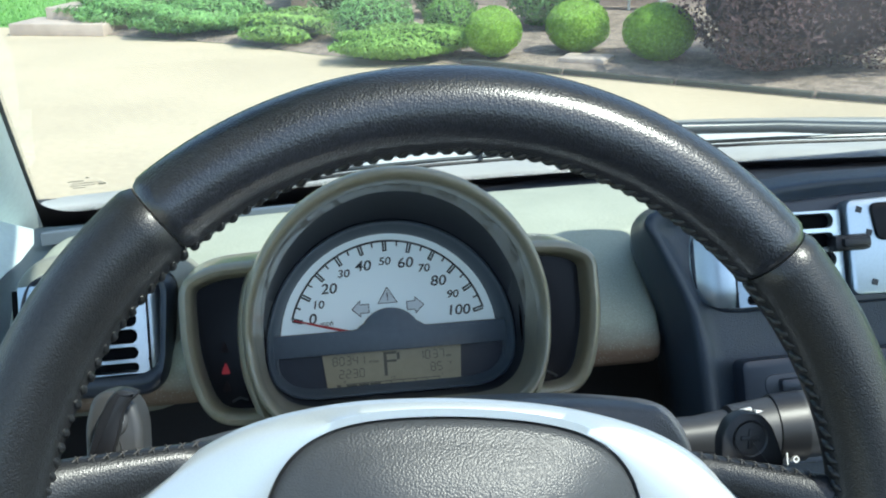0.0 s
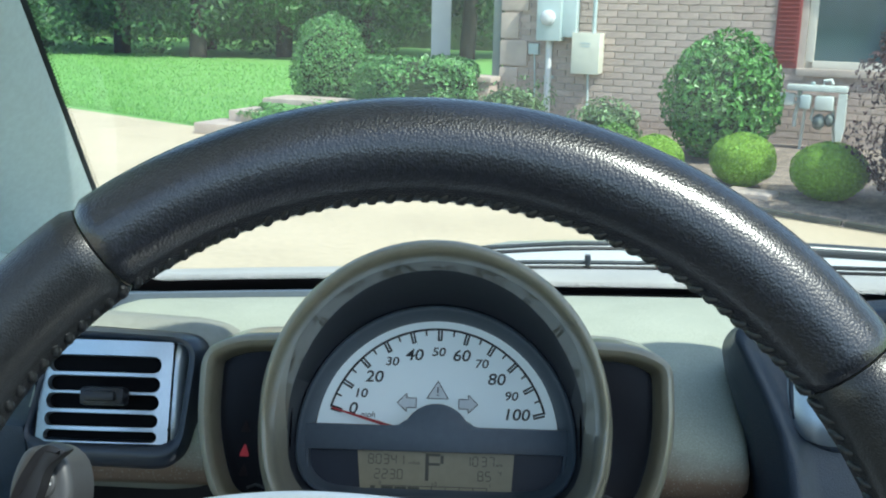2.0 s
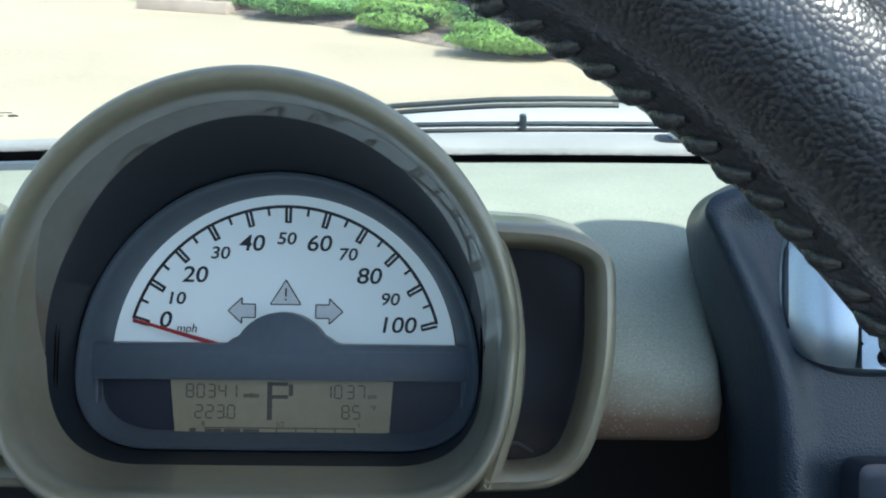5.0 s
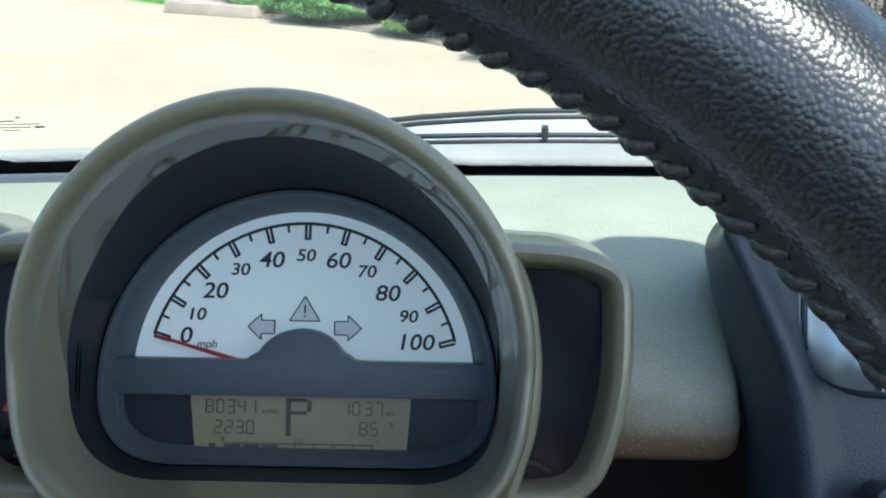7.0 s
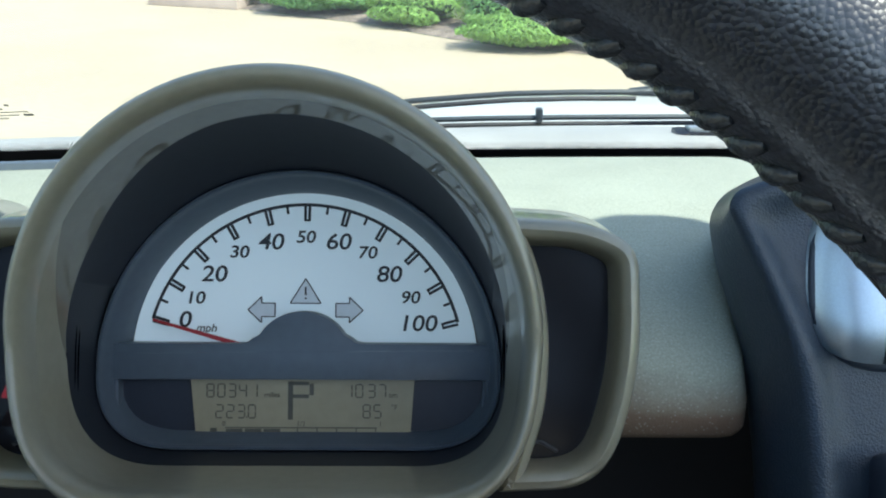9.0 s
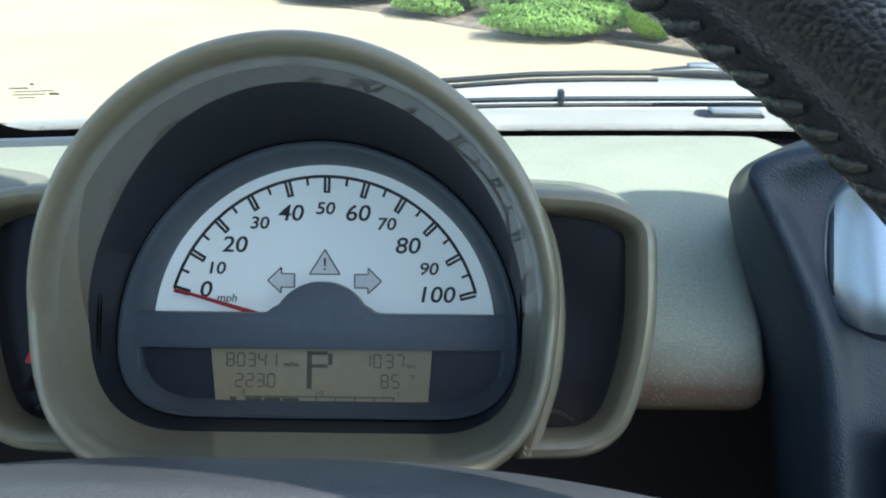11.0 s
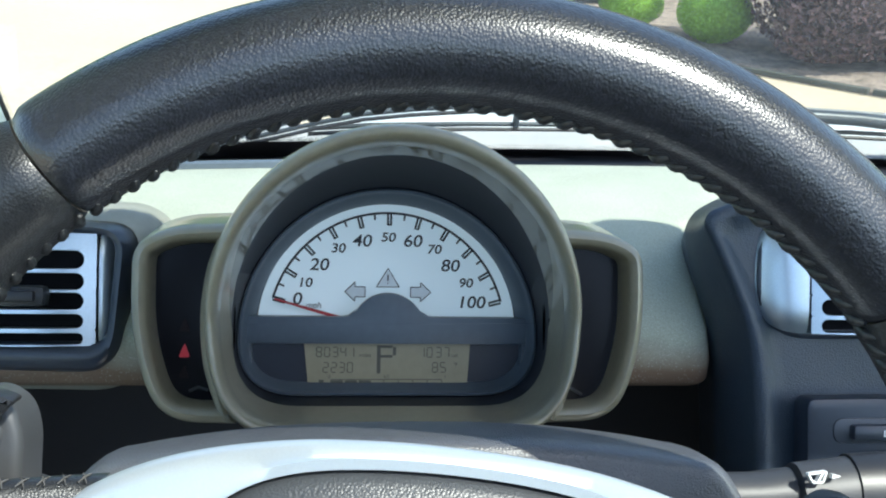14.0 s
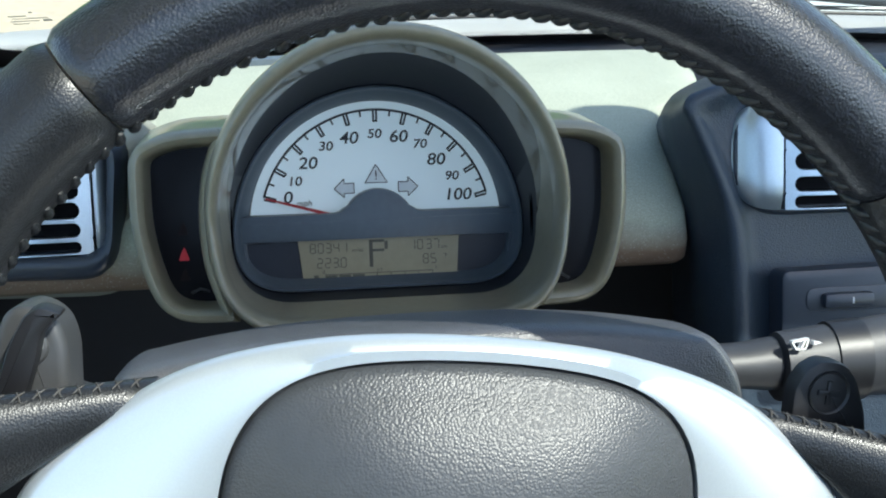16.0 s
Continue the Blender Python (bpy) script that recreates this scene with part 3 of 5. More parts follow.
part("roof", loft(bmesh.new(), [[(-0.4, -0.4, 2.95), (7.4, -0.4, 2.95), (7.4, 6.6, 2.95), (-0.4, 6.6, 2.95)],
                                [(2.4, 2.6, 4.6), (4.6, 2.6, 4.6), (4.6, 3.6, 4.6), (2.4, 3.6, 4.6)]], cap_start=True, cap_end=True),
     mat("roof_shingle", (0.06, 0.055, 0.05), 0.9, var=0.3), house, "dark shingle roof", smooth=False)
win = part("window", box(WX1 - WX0, 0.02, 1.4, ((WX0 + WX1) / 2, 0.15, 1.5)), ROOM_DARK, house, "dark glazed sash window", smooth=False)
part("pane", box(WX1 - WX0 - 0.14, 0.008, 1.3, ((WX0 + WX1) / 2, 0.09, 1.5)), WINDOW_GLASS, win, smooth=False)
for nm, sx, sz, cx, cz in (("frame", 0.075, 1.4, WX0 + 0.04, 1.5), ("frame", 0.075, 1.4, WX1 - 0.04, 1.5), ("mullion", 0.05, 1.36, WX0 + 0.72, 1.5),
                           ("frame", WX1 - WX0, 0.07, (WX0 + WX1) / 2, WZ0 + 0.035)):
    part(nm, box(sx, 0.07, sz, (cx, 0.07 if nm != "mullion" else 0.075, cz), 0.006), TRIM_WHITE, win, "cream painted wood")
part("sill", box(WX1 - WX0 + 0.12, 0.14, 0.07, ((WX0 + WX1) / 2, 0.03, WZ0 - 0.037), 0.008), QUOIN, win, "sloping brick sill")
sh = part("shutter", box(0.22, 0.03, 1.45, (WX0 - 0.17, -0.005, 1.52), 0.004), SHUTTER, house, "dark red louvred shutter")
for k in range(34):
    part("slat", box(0.17, 0.012, 0.03, (WX0 - 0.17, -0.026, 0.86 + 0.04 * k), rot=(25, 0, 0)), SHUTTER, sh)
for k in range(8):
    w = 0.30 if k % 2 else 0.20
    part("quoin", box(w, 0.05, 0.26, (w / 2 - 0.02, -0.01, 0.55 + 0.28 * k), 0.008), QUOIN, house, "tan corner stone")
o = thing("downpipe", WALL @ pose(-0.07, 0.02, 0), "grey-green rectangular downpipe at the house corner", "downpipe")
part("pipe", box(0.09, 0.07, 3.0, (0, 0, 1.5), 0.01), DOWNPIPE, o)
o = thing("brick_pier", WALL @ pose(-0.20, -0.12, 0), "low brick pier capped in stone beside the house", "pier")
part("pier", box(0.34, 0.34, 0.52, (0, 0, 0.26), 0.004), BRICK, o)
part("cap", box(0.40, 0.40, 0.06, (0, 0, 0.552), 0.01), QUOIN, o)
o = thing("porch_post", pose(-0.14, 12.2, 0), "square white porch post", "post")
part("post", box(0.24, 0.24, 3.2, (0, 0, 1.6), 0.01), PVC, o)

# electric meter, conduit and cream cabinet
o = thing("meter_box", WALL @ pose(0.55, -0.09, 0), "pale grey electric meter box on the brick wall", "meter box")
part("case", box(0.26, 0.16, 0.62, (0, 0, 1.28), 0.012), METER_GREY, o)
part("meter_lens", loft(bmesh.new(), [[(0.075 * q * math.cos(a), yy, 1.2 + 0.075 * q * math.sin(a)) for a in [k * 0.3142 for k in range(20)]]
                                      for q, yy in ((1, -0.08), (1, -0.12), (0.8, -0.14))], cap_end=True), PVC, o)
o = thing("conduit", WALL @ pose(0.53, -0.05, 0), "white plastic conduit running down to the ground", "conduit")
part("pipe", tube([(0, 0, 0), (0, 0, 0.97)], 0.036, 12), PVC, o)
part("strap", box(0.11, 0.02, 0.03, (0, 0.03, 0.6), 0.003), METER_GREY, o)
o = thing("meter_box", WALL @ pose(0.75, -0.07, 0), "narrow grey-green utility box on the wall", "meter box")
part("case", box(0.16, 0.12, 0.5, (0, 0, 1.26), 0.01), METER_GREY, o)
o = thing("cable_cabinet", WALL @ pose(0.96, -0.09, 0), "cream enamel utility cabinet on the brick wall", "utility box")
part("case", box(0.28, 0.17, 0.40, (0, 0, 0.86), 0.012), METER_CREAM, o)
part("lid", box(0.29, 0.02, 0.41, (0, -0.092, 0.86), 0.006), METER_CREAM, o)
for k in range(2):
    part("label_bar", box(0.11 - 0.02 * k, 0.003, 0.012, (0, -0.103, 0.96 - 0.03 * k)), METER_GREY, o)
part("cable", tube([(0, 0.03, 0), (0.01, 0.03, 0.35), (0, 0.03, 0.66)], 0.012, 8), METER_GREY, o)
part("conduit", tube([(0.05, 0.0, 1.06), (0.05, 0.0, 2.2)], 0.022, 10), METER_GREY, o)
o = thing("junction_box", WALL @ pose(0.36, -0.03, 0), "small grey junction box beside the meter", "junction box")
part("case", box(0.11, 0.06, 0.11, (0, 0, 0.88), 0.008), METER_GREY, o)
part("cable", tube([(0, 0.01, 0), (0.02, 0.01, 0.5), (0, 0.01, 0.83)], 0.008, 8), METER_GREY, o)

# gas meter on its pipe frame
o = thing("gas_meter", WALL @ pose(3.22, -0.30, 0), "pale green-grey gas meter on a pipe frame by the wall", "gas meter")
part("shelf", box(0.52, 0.14, 0.055, (-0.02, 0, 0.64), 0.012), GAS_GREEN, o)
leg = loft(bmesh.new(), [[(x, y, z) for x, y in ((-w, -0.07), (w, -0.07), (w, 0.07), (-w, 0.07))] for z, w in ((0.60, 0.034), (0.30, 0.040), (0.17, 0.020))], cap_start=True, cap_end=True)
bmesh.ops.translate(leg, vec=(0.205, 0, 0), verts=leg.verts)
part("stand", leg, GAS_GREEN, o)
part("body", box(0.16, 0.15, 0.13, (0.055, -0.02, 0.51), 0.02), GAS_GREEN, o)
part("body", box(0.10, 0.13, 0.13, (-0.11, -0.02, 0.515), 0.025), METER_GREY, o)
part("valve_box", box(0.13, 0.08, 0.11, (-0.275, 0, 0.53), 0.008), GAS_GREEN, o)
for x, z, r in ((0.02, 0.34, 0.055), (0.11, 0.36, 0.045)):
    part("regulator", loft(bmesh.new(), [[(x + r * q * math.cos(a), yy, z + r * 1.3 * q * math.sin(a)) for a in [k * 0.3142 for k in range(20)]]
                                         for q, yy in ((0.5, 0.05), (1, 0.02), (1, -0.04), (0.5, -0.08))], cap_start=True, cap_end=True), DOWNPIPE, o, "dark round regulator")
for pts, r in ((((-0.17, 0, 0.62), (-0.17, 0, 0.5), (-0.19, 0, 0.40), (-0.19, 0, 0.28)), 0.018), (((-0.34, 0, 0.56), (-0.1, 0, 0.56)), 0.014), (((-0.34, 0, 0.50), (-0.1, 0, 0.50)), 0.014),
               (((0.03, 0, 0.66), (0.03, 0, 0.71), (0.09, 0, 0.72), (0.11, 0, 0.68)), 0.014), (((-0.11, 0, 0.46), (-0.12, 0.02, 0.25), (-0.13, 0.02, 0.0)), 0.013),
               (((-0.04, 0, 0.46), (-0.05, 0, 0.36), (0.0, 0, 0.30), (0.05, 0, 0.27)), 0.014), (((0.13, 0.0, 0.46), (0.15, 0, 0.3), (0.19, 0.05, 0.0)), 0.016)):
    part("pipe", tube(pts, r, 8), GAS_GREEN, o)
part("knob", box(0.04, 0.04, 0.03, (-0.06, -0.02, 0.683), 0.01), METER_GREY, o)

# house, garden and trees stand slightly askew to the car
for ob in scene.collection.objects:
    if ob.parent is None and ob.type in ("MESH", "EMPTY"):
        ob.matrix_world = pose(0, 0, 0, 0, 0, 0.58) @ ob.matrix_world

# ---------------------------------------------------------------- the car: shell and dashboard
TILT = 22.78
CL = pose(0, 0, 0.98, -TILT)  # the dial's own axes: x right, y into the dial, z up along it
shell = thing("car_body", pose(0, 0, 0), "plain unseen interior shell of a small car, its pale panels bouncing light", "car", kind="structure")
# Unseen closing panels; the pale rear and doors are added to bounce light forward.
part("floor_pan", box(1.5, 2.0, 0.04, (0.32, -0.45, 0.27)), NAVY_SMOOTH, shell)
part("bulkhead", box(1.5, 0.04, 0.64, (0.32, 0.60, 0.60)), UNDERDASH_SHADE, shell)
# The rear panel's height keeps low skylight off the dashboard.
part("rear_panel", box(1.5, 0.04, 1.30, (0.32, -1.45, 0.65)), SHELL, shell)
part("door_panel", box(0.04, 2.0, 0.94, (-0.44, -0.45, 0.47)), SHELL, shell)


def header_edge(x):
    """The unseen header's front edge: bowed, with a step forward, shaped to cast the pad's shadow."""
    if x > 0.384:
        return -0.147 - 0.018 * max(0.0, min(1.0, max(0.402 - x, x - 0.436) / 0.018)) - 0.29 * max(0.0, x - 0.436) ** 2
    return min(-0.165, -0.150 - 0.72 * (x - 0.36) ** 2)


# Unseen; the left end juts forward only to shade the pillar and door trim.
part("roof_header", loft(bmesh.new(), [[(x, header_edge(x) + min(0.30, 5.0 * max(0.0, 0.005 - x)) * (dy < 0.1) - dy, z) for x in [-0.44 + 1.54 * i / 140 for i in range(141)]]
                                       for dy, z in ((0.0, 1.452), (0.004, 1.470), (0.21, 1.53), (0.214, 1.50), (0.2, 1.47), (0.01, 1.446), (0.0, 1.452))], closed=False), PILLAR, shell, "unseen pale grey header above the windscreen, shaped to shade the dashboard")
part("door_panel", box(0.04, 2.0, 0.94, (1.08, -0.45, 0.47)), SHELL, shell)

DASH = [(0.266, 1.003), (0.255, 1.007), (0.20, 1.015), (0.13, 1.020), (0.08, 1.021), (0.035, 1.016), (0.0, 1.006), (-0.022, 0.992),
        (-0.034, 0.976), (-0.034, 0.965), (-0.026, 0.958), (-0.010, 0.956), (0.10, 0.955)]


def dash_edge(x):
    """How far forward the dashboard reaches under the bowed windscreen."""
    return 0.266 - 0.17 * (x - 0.30) ** 2


def dash_pad(x0, x1, name, label):
    b = bmesh.new()
    rows = []
    at = sorted([x0 + (x1 - x0) * i / 40 for i in range(41)] + [-0.1121, -0.1119, 0.1119, 0.1121, x0 + 0.003, x1 - 0.003, x0 + 0.007, x1 - 0.007])
    for x in at:
        f = (x - x0) / (x1 - x0)
        e = min(f, 1 - f) * (x1 - x0)
        r = 0.02
        k = 0.0 if e >= r else r - math.sqrt(max(0.0, r * r - (r - e) ** 2))
        cy, cz = 0.12, 0.985
        back = 0.055 if abs(x) < 0.112 else -1.0
        reach = dash_edge(x)
        rows.append([(x, max((y if y < 0.08 else 0.08 + (y - 0.08) * (reach - 0.08) / 0.186) + (cy - y) / max(abs(cy - y), 0.05) * k * 0.9, back), z + (0.985 - z) * k * 8) for y, z in DASH])
    for r in rows:
        for i, (x, y, z) in enumerate(r):
            if x > 0.13:
                r[i] = (0.13 + (x - 0.13) * (min(x1, 0.1912 + 0.30 * max(0.0, y - 0.032) + 0.8 * max(0.0, y - 0.085)) - 0.13) / (x1 - 0.13), y, z)
    loft(b, rows, closed=False)
    o = thing(name, pose(0, 0, 0), label, "dashboard", kind="structure")
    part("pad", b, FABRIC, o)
    for r in (rows[0], rows[-1]):
        e = bmesh.new()
        e.faces.new([e.verts.new(p) for p in r])
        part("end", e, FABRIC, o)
    return o


dash_pad(-0.258, 0.270, "dashboard", "beige woven fabric dashboard pad in sunlight")
o = thing("defroster_trim", pose(0, 0, 0), "grey-blue plastic defroster strip along the windscreen", "trim", kind="structure")
part("strip", loft(bmesh.new(), [[(x, dash_edge(x) + dy, z) for x in [-0.272 + 0.222 * i / 12 for i in range(13)]] for dy, z in
                                 ((-0.022, 1.004), (-0.021, 1.0135), (-0.018, 1.0145), (0.006, 1.0075), (0.020, 1.000), (0.024, 0.985))], closed=False), SLATE, o)
part("end_block", box(0.055, 0.30, 0.06, (-0.272, 0.115, 0.968), 0.008), NAVY, o, "navy plastic end of the dashboard")
o = thing("underdash", pose(0, 0, 0), "near-black panel standing in for the shaded hollow below the pad", "dashboard", kind="structure")
# Flat panel; the shade of the hollow is put into its near-black colour.
part("panel", box(1.4, 0.02, 0.62, (0.32, 0.10, 0.645)), UNDERDASH_SHADE, o)
# Black strip put in for the dark gap between pad and glass.
part("gap_strip", box(1.5, 0.24, 0.006, (0.33, 0.375, 0.948)), BLACK, o, "black strip under the windscreen")

# windscreen


def ws(x, s, off=0.0):
    """A point on the windscreen: x across, s metres up the slope; it bows slightly."""
    c = (x - 0.33) ** 2
    return (x, 0.462 - 0.77 * s - 0.16 * c + off * 0.64, 0.962 + 0.64 * s + off * 0.77)


xs = [-0.34 + 1.34 * i / 16 for i in range(17)]
ss = [1.05 * k / 8 for k in range(9)]
screen = thing("windscreen", pose(0, 0, 0), "raked clear windscreen with a black dotted border", "windscreen", kind="structure")
g = part("glass", loft(bmesh.new(), [[ws(x, s) for x in xs] for s in ss], closed=False), GLASS, screen)
g.visible_shadow = False
if g.data.polygons[0].normal.y > 0:
    g.data.flip_normals()


def frit(x):
    """Height of the black border, which thins out past the wheel."""
    return 0.020 - 0.0220 * min(1.0, max(0.0, (x + 0.03) / 0.12))


xf = [-0.34 + 1.34 * i / 64 for i in range(65)]
part("frit_band", loft(bmesh.new(), [[ws(x, -0.03, -0.003) for x in xf], [ws(x, frit(x), -0.003) for x in xf]], closed=False), BLACK, screen, "black border")
b = bmesh.new()
for k in range(520):
    x = -0.335 + 1.3 * k / 520
    for r in range(7):
        d = 0.00135 - 0.00013 * r
        p = [ws(x + 0.00125 * (r % 2) + dx * d, frit(x) + 0.0008 + 0.0022 * r + ds * d, -0.003) for dx, ds in ((-1, 0), (0, -1), (1, 0), (0, 1))]
        b.faces.new([b.verts.new(q) for q in p])
part("frit_dots", b, BLACK, screen, "row of fading black dots", smooth=False)
part("side_frit", loft(bmesh.new(), [[ws(-0.350, s, -0.003) for s in ss], [ws(-0.3180 + 0.115 * s, s, -0.003) for s in ss]], closed=False), BLACK, screen, "black border")

b = bmesh.new()
for k in range(150):
    q = 0.05 + 0.6 * k / 150
    for r in range(2):
        d = 0.0011 - 0.0003 * r
        p = [ws(-0.3177 + 0.0020 * r + 0.115 * (q + 0.002 * r) + dx * d, q + 0.002 * r + ds * d, -0.003) for dx, ds in ((-1, 0), (0, -1), (1, 0), (0, 1))]
        b.faces.new([b.verts.new(v) for v in p])
part("side_dots", b, BLACK, screen, "column of fading black dots", smooth=False)
b = bmesh.new()
cs, cr = 0.019, 0.042
for k in range(12):
    q, w = math.pi / 2 * k / 12, math.pi / 2 * (k + 1) / 12
    arc = [(-0.3120 + cr * (1 - math.cos(a)), cs + cr * (1 - math.sin(a))) for a in (q, w)]
    b.faces.new([b.verts.new(ws(x, s, -0.0035)) for x, s in ((-0.330, cs - 0.02), arc[0], arc[1])])
part("corner_frit", b, BLACK, screen, "rounded black corner of the border", smooth=False)
b = bmesh.new()
for x0, x1, s0, s1 in ((-0.276, -0.262, 0.0885, 0.0905), (-0.274, -0.246, 0.0835, 0.0850), (-0.277, -0.254, 0.0785, 0.0800), (-0.251, -0.244, 0.0775, 0.0810), (-0.275, -0.263, 0.0735, 0.0750), (-0.259, -0.256, 0.094, 0.0965)):
    b.faces.new([b.verts.new(ws(x, s, -0.002)) for x, s in ((x0, s0), (x1, s0), (x1, s1), (x0, s1))])
part("glass_mark", b, mat("grey_etching", (0.50, 0.47, 0.39), 0.9, var=0.2), screen, "faint grey etched maker's mark", smooth=False)

# windscreen pillar
o = thing("windscreen_pillar", pose(0, 0, 0), "pale grey trim on the windscreen pillar", "pillar", kind="structure")
rings = []
for k in range(9):
    s = -0.06 + 1.1 * k / 8
    x, y, z = ws(-0.3205 + 0.115 * s, s, -0.006)
    rings.append([(x, y, z), (x - 0.006, y - 0.012, z - 0.012), (x - 0.05, y - 0.06, z - 0.03), (x - 0.11, y - 0.07, z - 0.02), (x - 0.13, y + 0.02, z + 0.03), (x - 0.02, y + 0.02, z + 0.018)])
part("trim", loft(bmesh.new(), rings, cap_start=True, cap_end=True), PILLAR, o)
o = thing("door_cap", pose(0, 0, 0), "pale grey curved trim where the pillar meets the dashboard", "trim", kind="structure")
rings = []
for k in range(17):
    y = 0.33 - 0.63 * k / 16
    zb = 0.996 - 0.028 * max(0.0, (0.20 - y) / 0.2) ** 1.4 - 0.35 * max(0.0, y - 0.26)
    xb = -0.278 - 0.025 * max(0.0, (y - 0.22) / 0.1)
    f = min(1.0, max(0.1, (0.33 - y) / 0.12))
    rings.append([(xb + 0.004, y, zb - 0.14), (xb, y, zb - 0.02), (xb - 0.002, y, zb - 0.004)]
                 + [(xb - dx, y, zb + dz * f) for dx, dz in ((0.008, 0.004), (0.025, 0.014), (0.06, 0.035), (0.10, 0.075), (0.13, 0.14), (0.15, 0.14))] + [(xb - 0.15, y, zb - 0.14)])
part("trim", loft(bmesh.new(), rings, cap_start=True, cap_end=True), PILLAR, o)

# cowl, wipers and washer jet outside
o = thing("cowl", pose(0, 0, 0), "grey plastic cowl panel below the windscreen", "cowl", kind="structure")
part("panel", loft(bmesh.new(), [[(x, 0.462 - 0.16 * (x - 0.33) ** 2 + dy, z) for x in xs] for dy, z in ((0.004, 0.958), (0.02, 0.966), (0.10, 0.955), (0.20, 0.93))], closed=False), COWL, o)


o = thing("bonnet", pose(0, 0, 0), "pale grey painted bonnet of the car beyond the cowl", "bonnet", kind="structure")
part("panel", loft(bmesh.new(), [[(x, 0.50 - 0.22 * (x - 0.33) ** 2 + dy, z - 0.02 * (x - 0.33) ** 2 - 0.9 * max(0.0, 0.12 - x) ** 2) for x in xs] for dy, z in ((0.0, 0.935), (0.03, 0.950), (0.09, 0.962), (0.14, 0.9655), (0.20, 0.958), (0.32, 0.92), (0.42, 0.80), (0.46, 0.55), (0.44, 0.05))], closed=False), BODY_PAINT, o)


def wiper(label, line):
    t = thing("wiper", pose(0, 0, 0), label, "wiper", "windscreen wipers")
    part("blade", tube([ws(x, q - 0.0005, 0.004) for x, q in line], 0.0022, 6), RUBBER, t, "black rubber blade")
    part("spine", tube([ws(x, q + 0.001, 0.009) for x, q in line], 0.0026, 6), WIPER_METAL, t, "dark metal spine")
    return t


w = wiper("black wiper blade curving up from the foot of the windscreen", [(-0.12, 0.0), (-0.09, 0.014), (-0.05, 0.036), (-0.007, 0.055), (0.04, 0.066), (0.085, 0.0725), (0.12, 0.077), (0.17, 0.079), (0.22, 0.079)])
part("arm", tube([ws(0.215, 0.079, 0.010), ws(0.25, 0.077, 0.012), ws(0.33, 0.069, 0.014), ws(0.5, 0.05, 0.018), ws(0.7, 0.02, 0.02)], [0.003, 0.0055, 0.007, 0.007, 0.009], 8), WIPER_METAL, w, "dark metal arm")
part("joint", box(0.05, 0.010, 0.006, ws(0.27, 0.078, 0.016), 0.002), SILVER_VENT, w, "bright metal joint")
w = wiper("second wiper blade lying flat along the windscreen foot", [(-0.06, 0.022), (0.0, 0.030), (0.1, 0.0335), (0.17, 0.0345), (0.3, 0.036), (0.5, 0.036), (0.72, 0.034)])
part("clip", box(0.006, 0.010, 0.012, ws(0.146, 0.038, 0.010), 0.002), WIPER_METAL, w)
o = thing("washer_jet", pose(0.306, 0.495, 0.962), "small black washer jet with a bright top on the cowl", "washer jet")
part("body", box(0.06, 0.03, 0.012, (0, 0, 0), 0.005), BLACK, o)
part("cap", box(0.045, 0.022, 0.006, (0.004, 0, 0.008), 0.003), SILVER, o, "shiny top")

# ---------------------------------------------------------------- instrument cluster
cluster = thing("instrument_cluster", CL, "olive-khaki instrument pod with a white half-round speedometer", "instrument cluster")


def arch(cz, r, low, corner, shift=0.0):
    """A half-round outline over a tapering foot, counter-clockwise from the right."""
    pts = [(r * math.cos(a), cz + r * math.sin(a)) for a in [math.pi * k / 48 for k in range(49)]]
    (px, pz), (qx, qz) = low
    a, c, e = Vector((px, pz)), Vector((qx, qz)), Vector((qx - corner, qz))
    a = c + (a - c) * 0.96
    side = [tuple(a * (1 - t) ** 2 + c * 2 * t * (1 - t) + e * t * t) for t in [k / 16 for k in range(17)]]
    foot = [(-x, z) for x, z in side] + side[::-1]
    return [(x + shift, z) for x, z in resample(pts + foot, 200)]


HOOD = arch(0.0130, 0.0968, [(0.0960, 0.002), (0.0910, -0.0512)], 0.044)
NEAR = arch(0.0100, 0.0893, [(0.0880, -0.002), (0.0850, -0.0408)], 0.034)
DEEP = arch(0.0115, 0.0852, [(0.0850, -0.002), (0.0838, -0.0374)], 0.034)
FRAME = arch(-0.0025, 0.0862, [(0.0862, -0.005), (0.0848, -0.0360)], 0.034)


def visor(o, y, k=0.24):
    """A ring whose upper part reaches out over the dial like a visor."""
    return [(x, y - k * max(0.0, z - 0.012), z) for x, z in o]


def brow(o):
    """The lining's inner edge: it comes forward at the top and sits back at the foot."""
    return [(x, -0.058 - 0.024 * min(1.0, max(0.0, (z - 0.050) / 0.047)) ** 1.3 + 0.012 * min(1.0, max(0.0, (0.012 - z) / 0.058)), z) for x, z in o]


def scaled_outline(o, k, dz=0.0):
    return [(x * k, z * k + dz) for x, z in o]


b = bmesh.new()
lip = [visor(mid(HOOD, NEAR, (1 - math.cos(q)) / 2), -0.0785 - 0.0150 * math.sin(q) ** 0.9) for q in [0.84 * math.pi * k / 16 for k in range(1, 17)]]
lip += [visor(mid(HOOD, NEAR, 0.985), -0.0812), visor(NEAR, -0.0770)]
loft(b, [ring(scaled_outline(HOOD, 0.80, -0.006), 0.12), ring(scaled_outline(HOOD, 0.93, -0.002), 0.05), visor(inset(HOOD, 0.001), -0.01, 0.1), visor(HOOD, -0.05, 0.22),
         visor(HOOD, -0.0765)] + lip)
high = [k for k, (x, z) in enumerate(NEAR) if z > 0.0060]
mouth, collar = visor(NEAR, -0.0770), brow(DEEP)


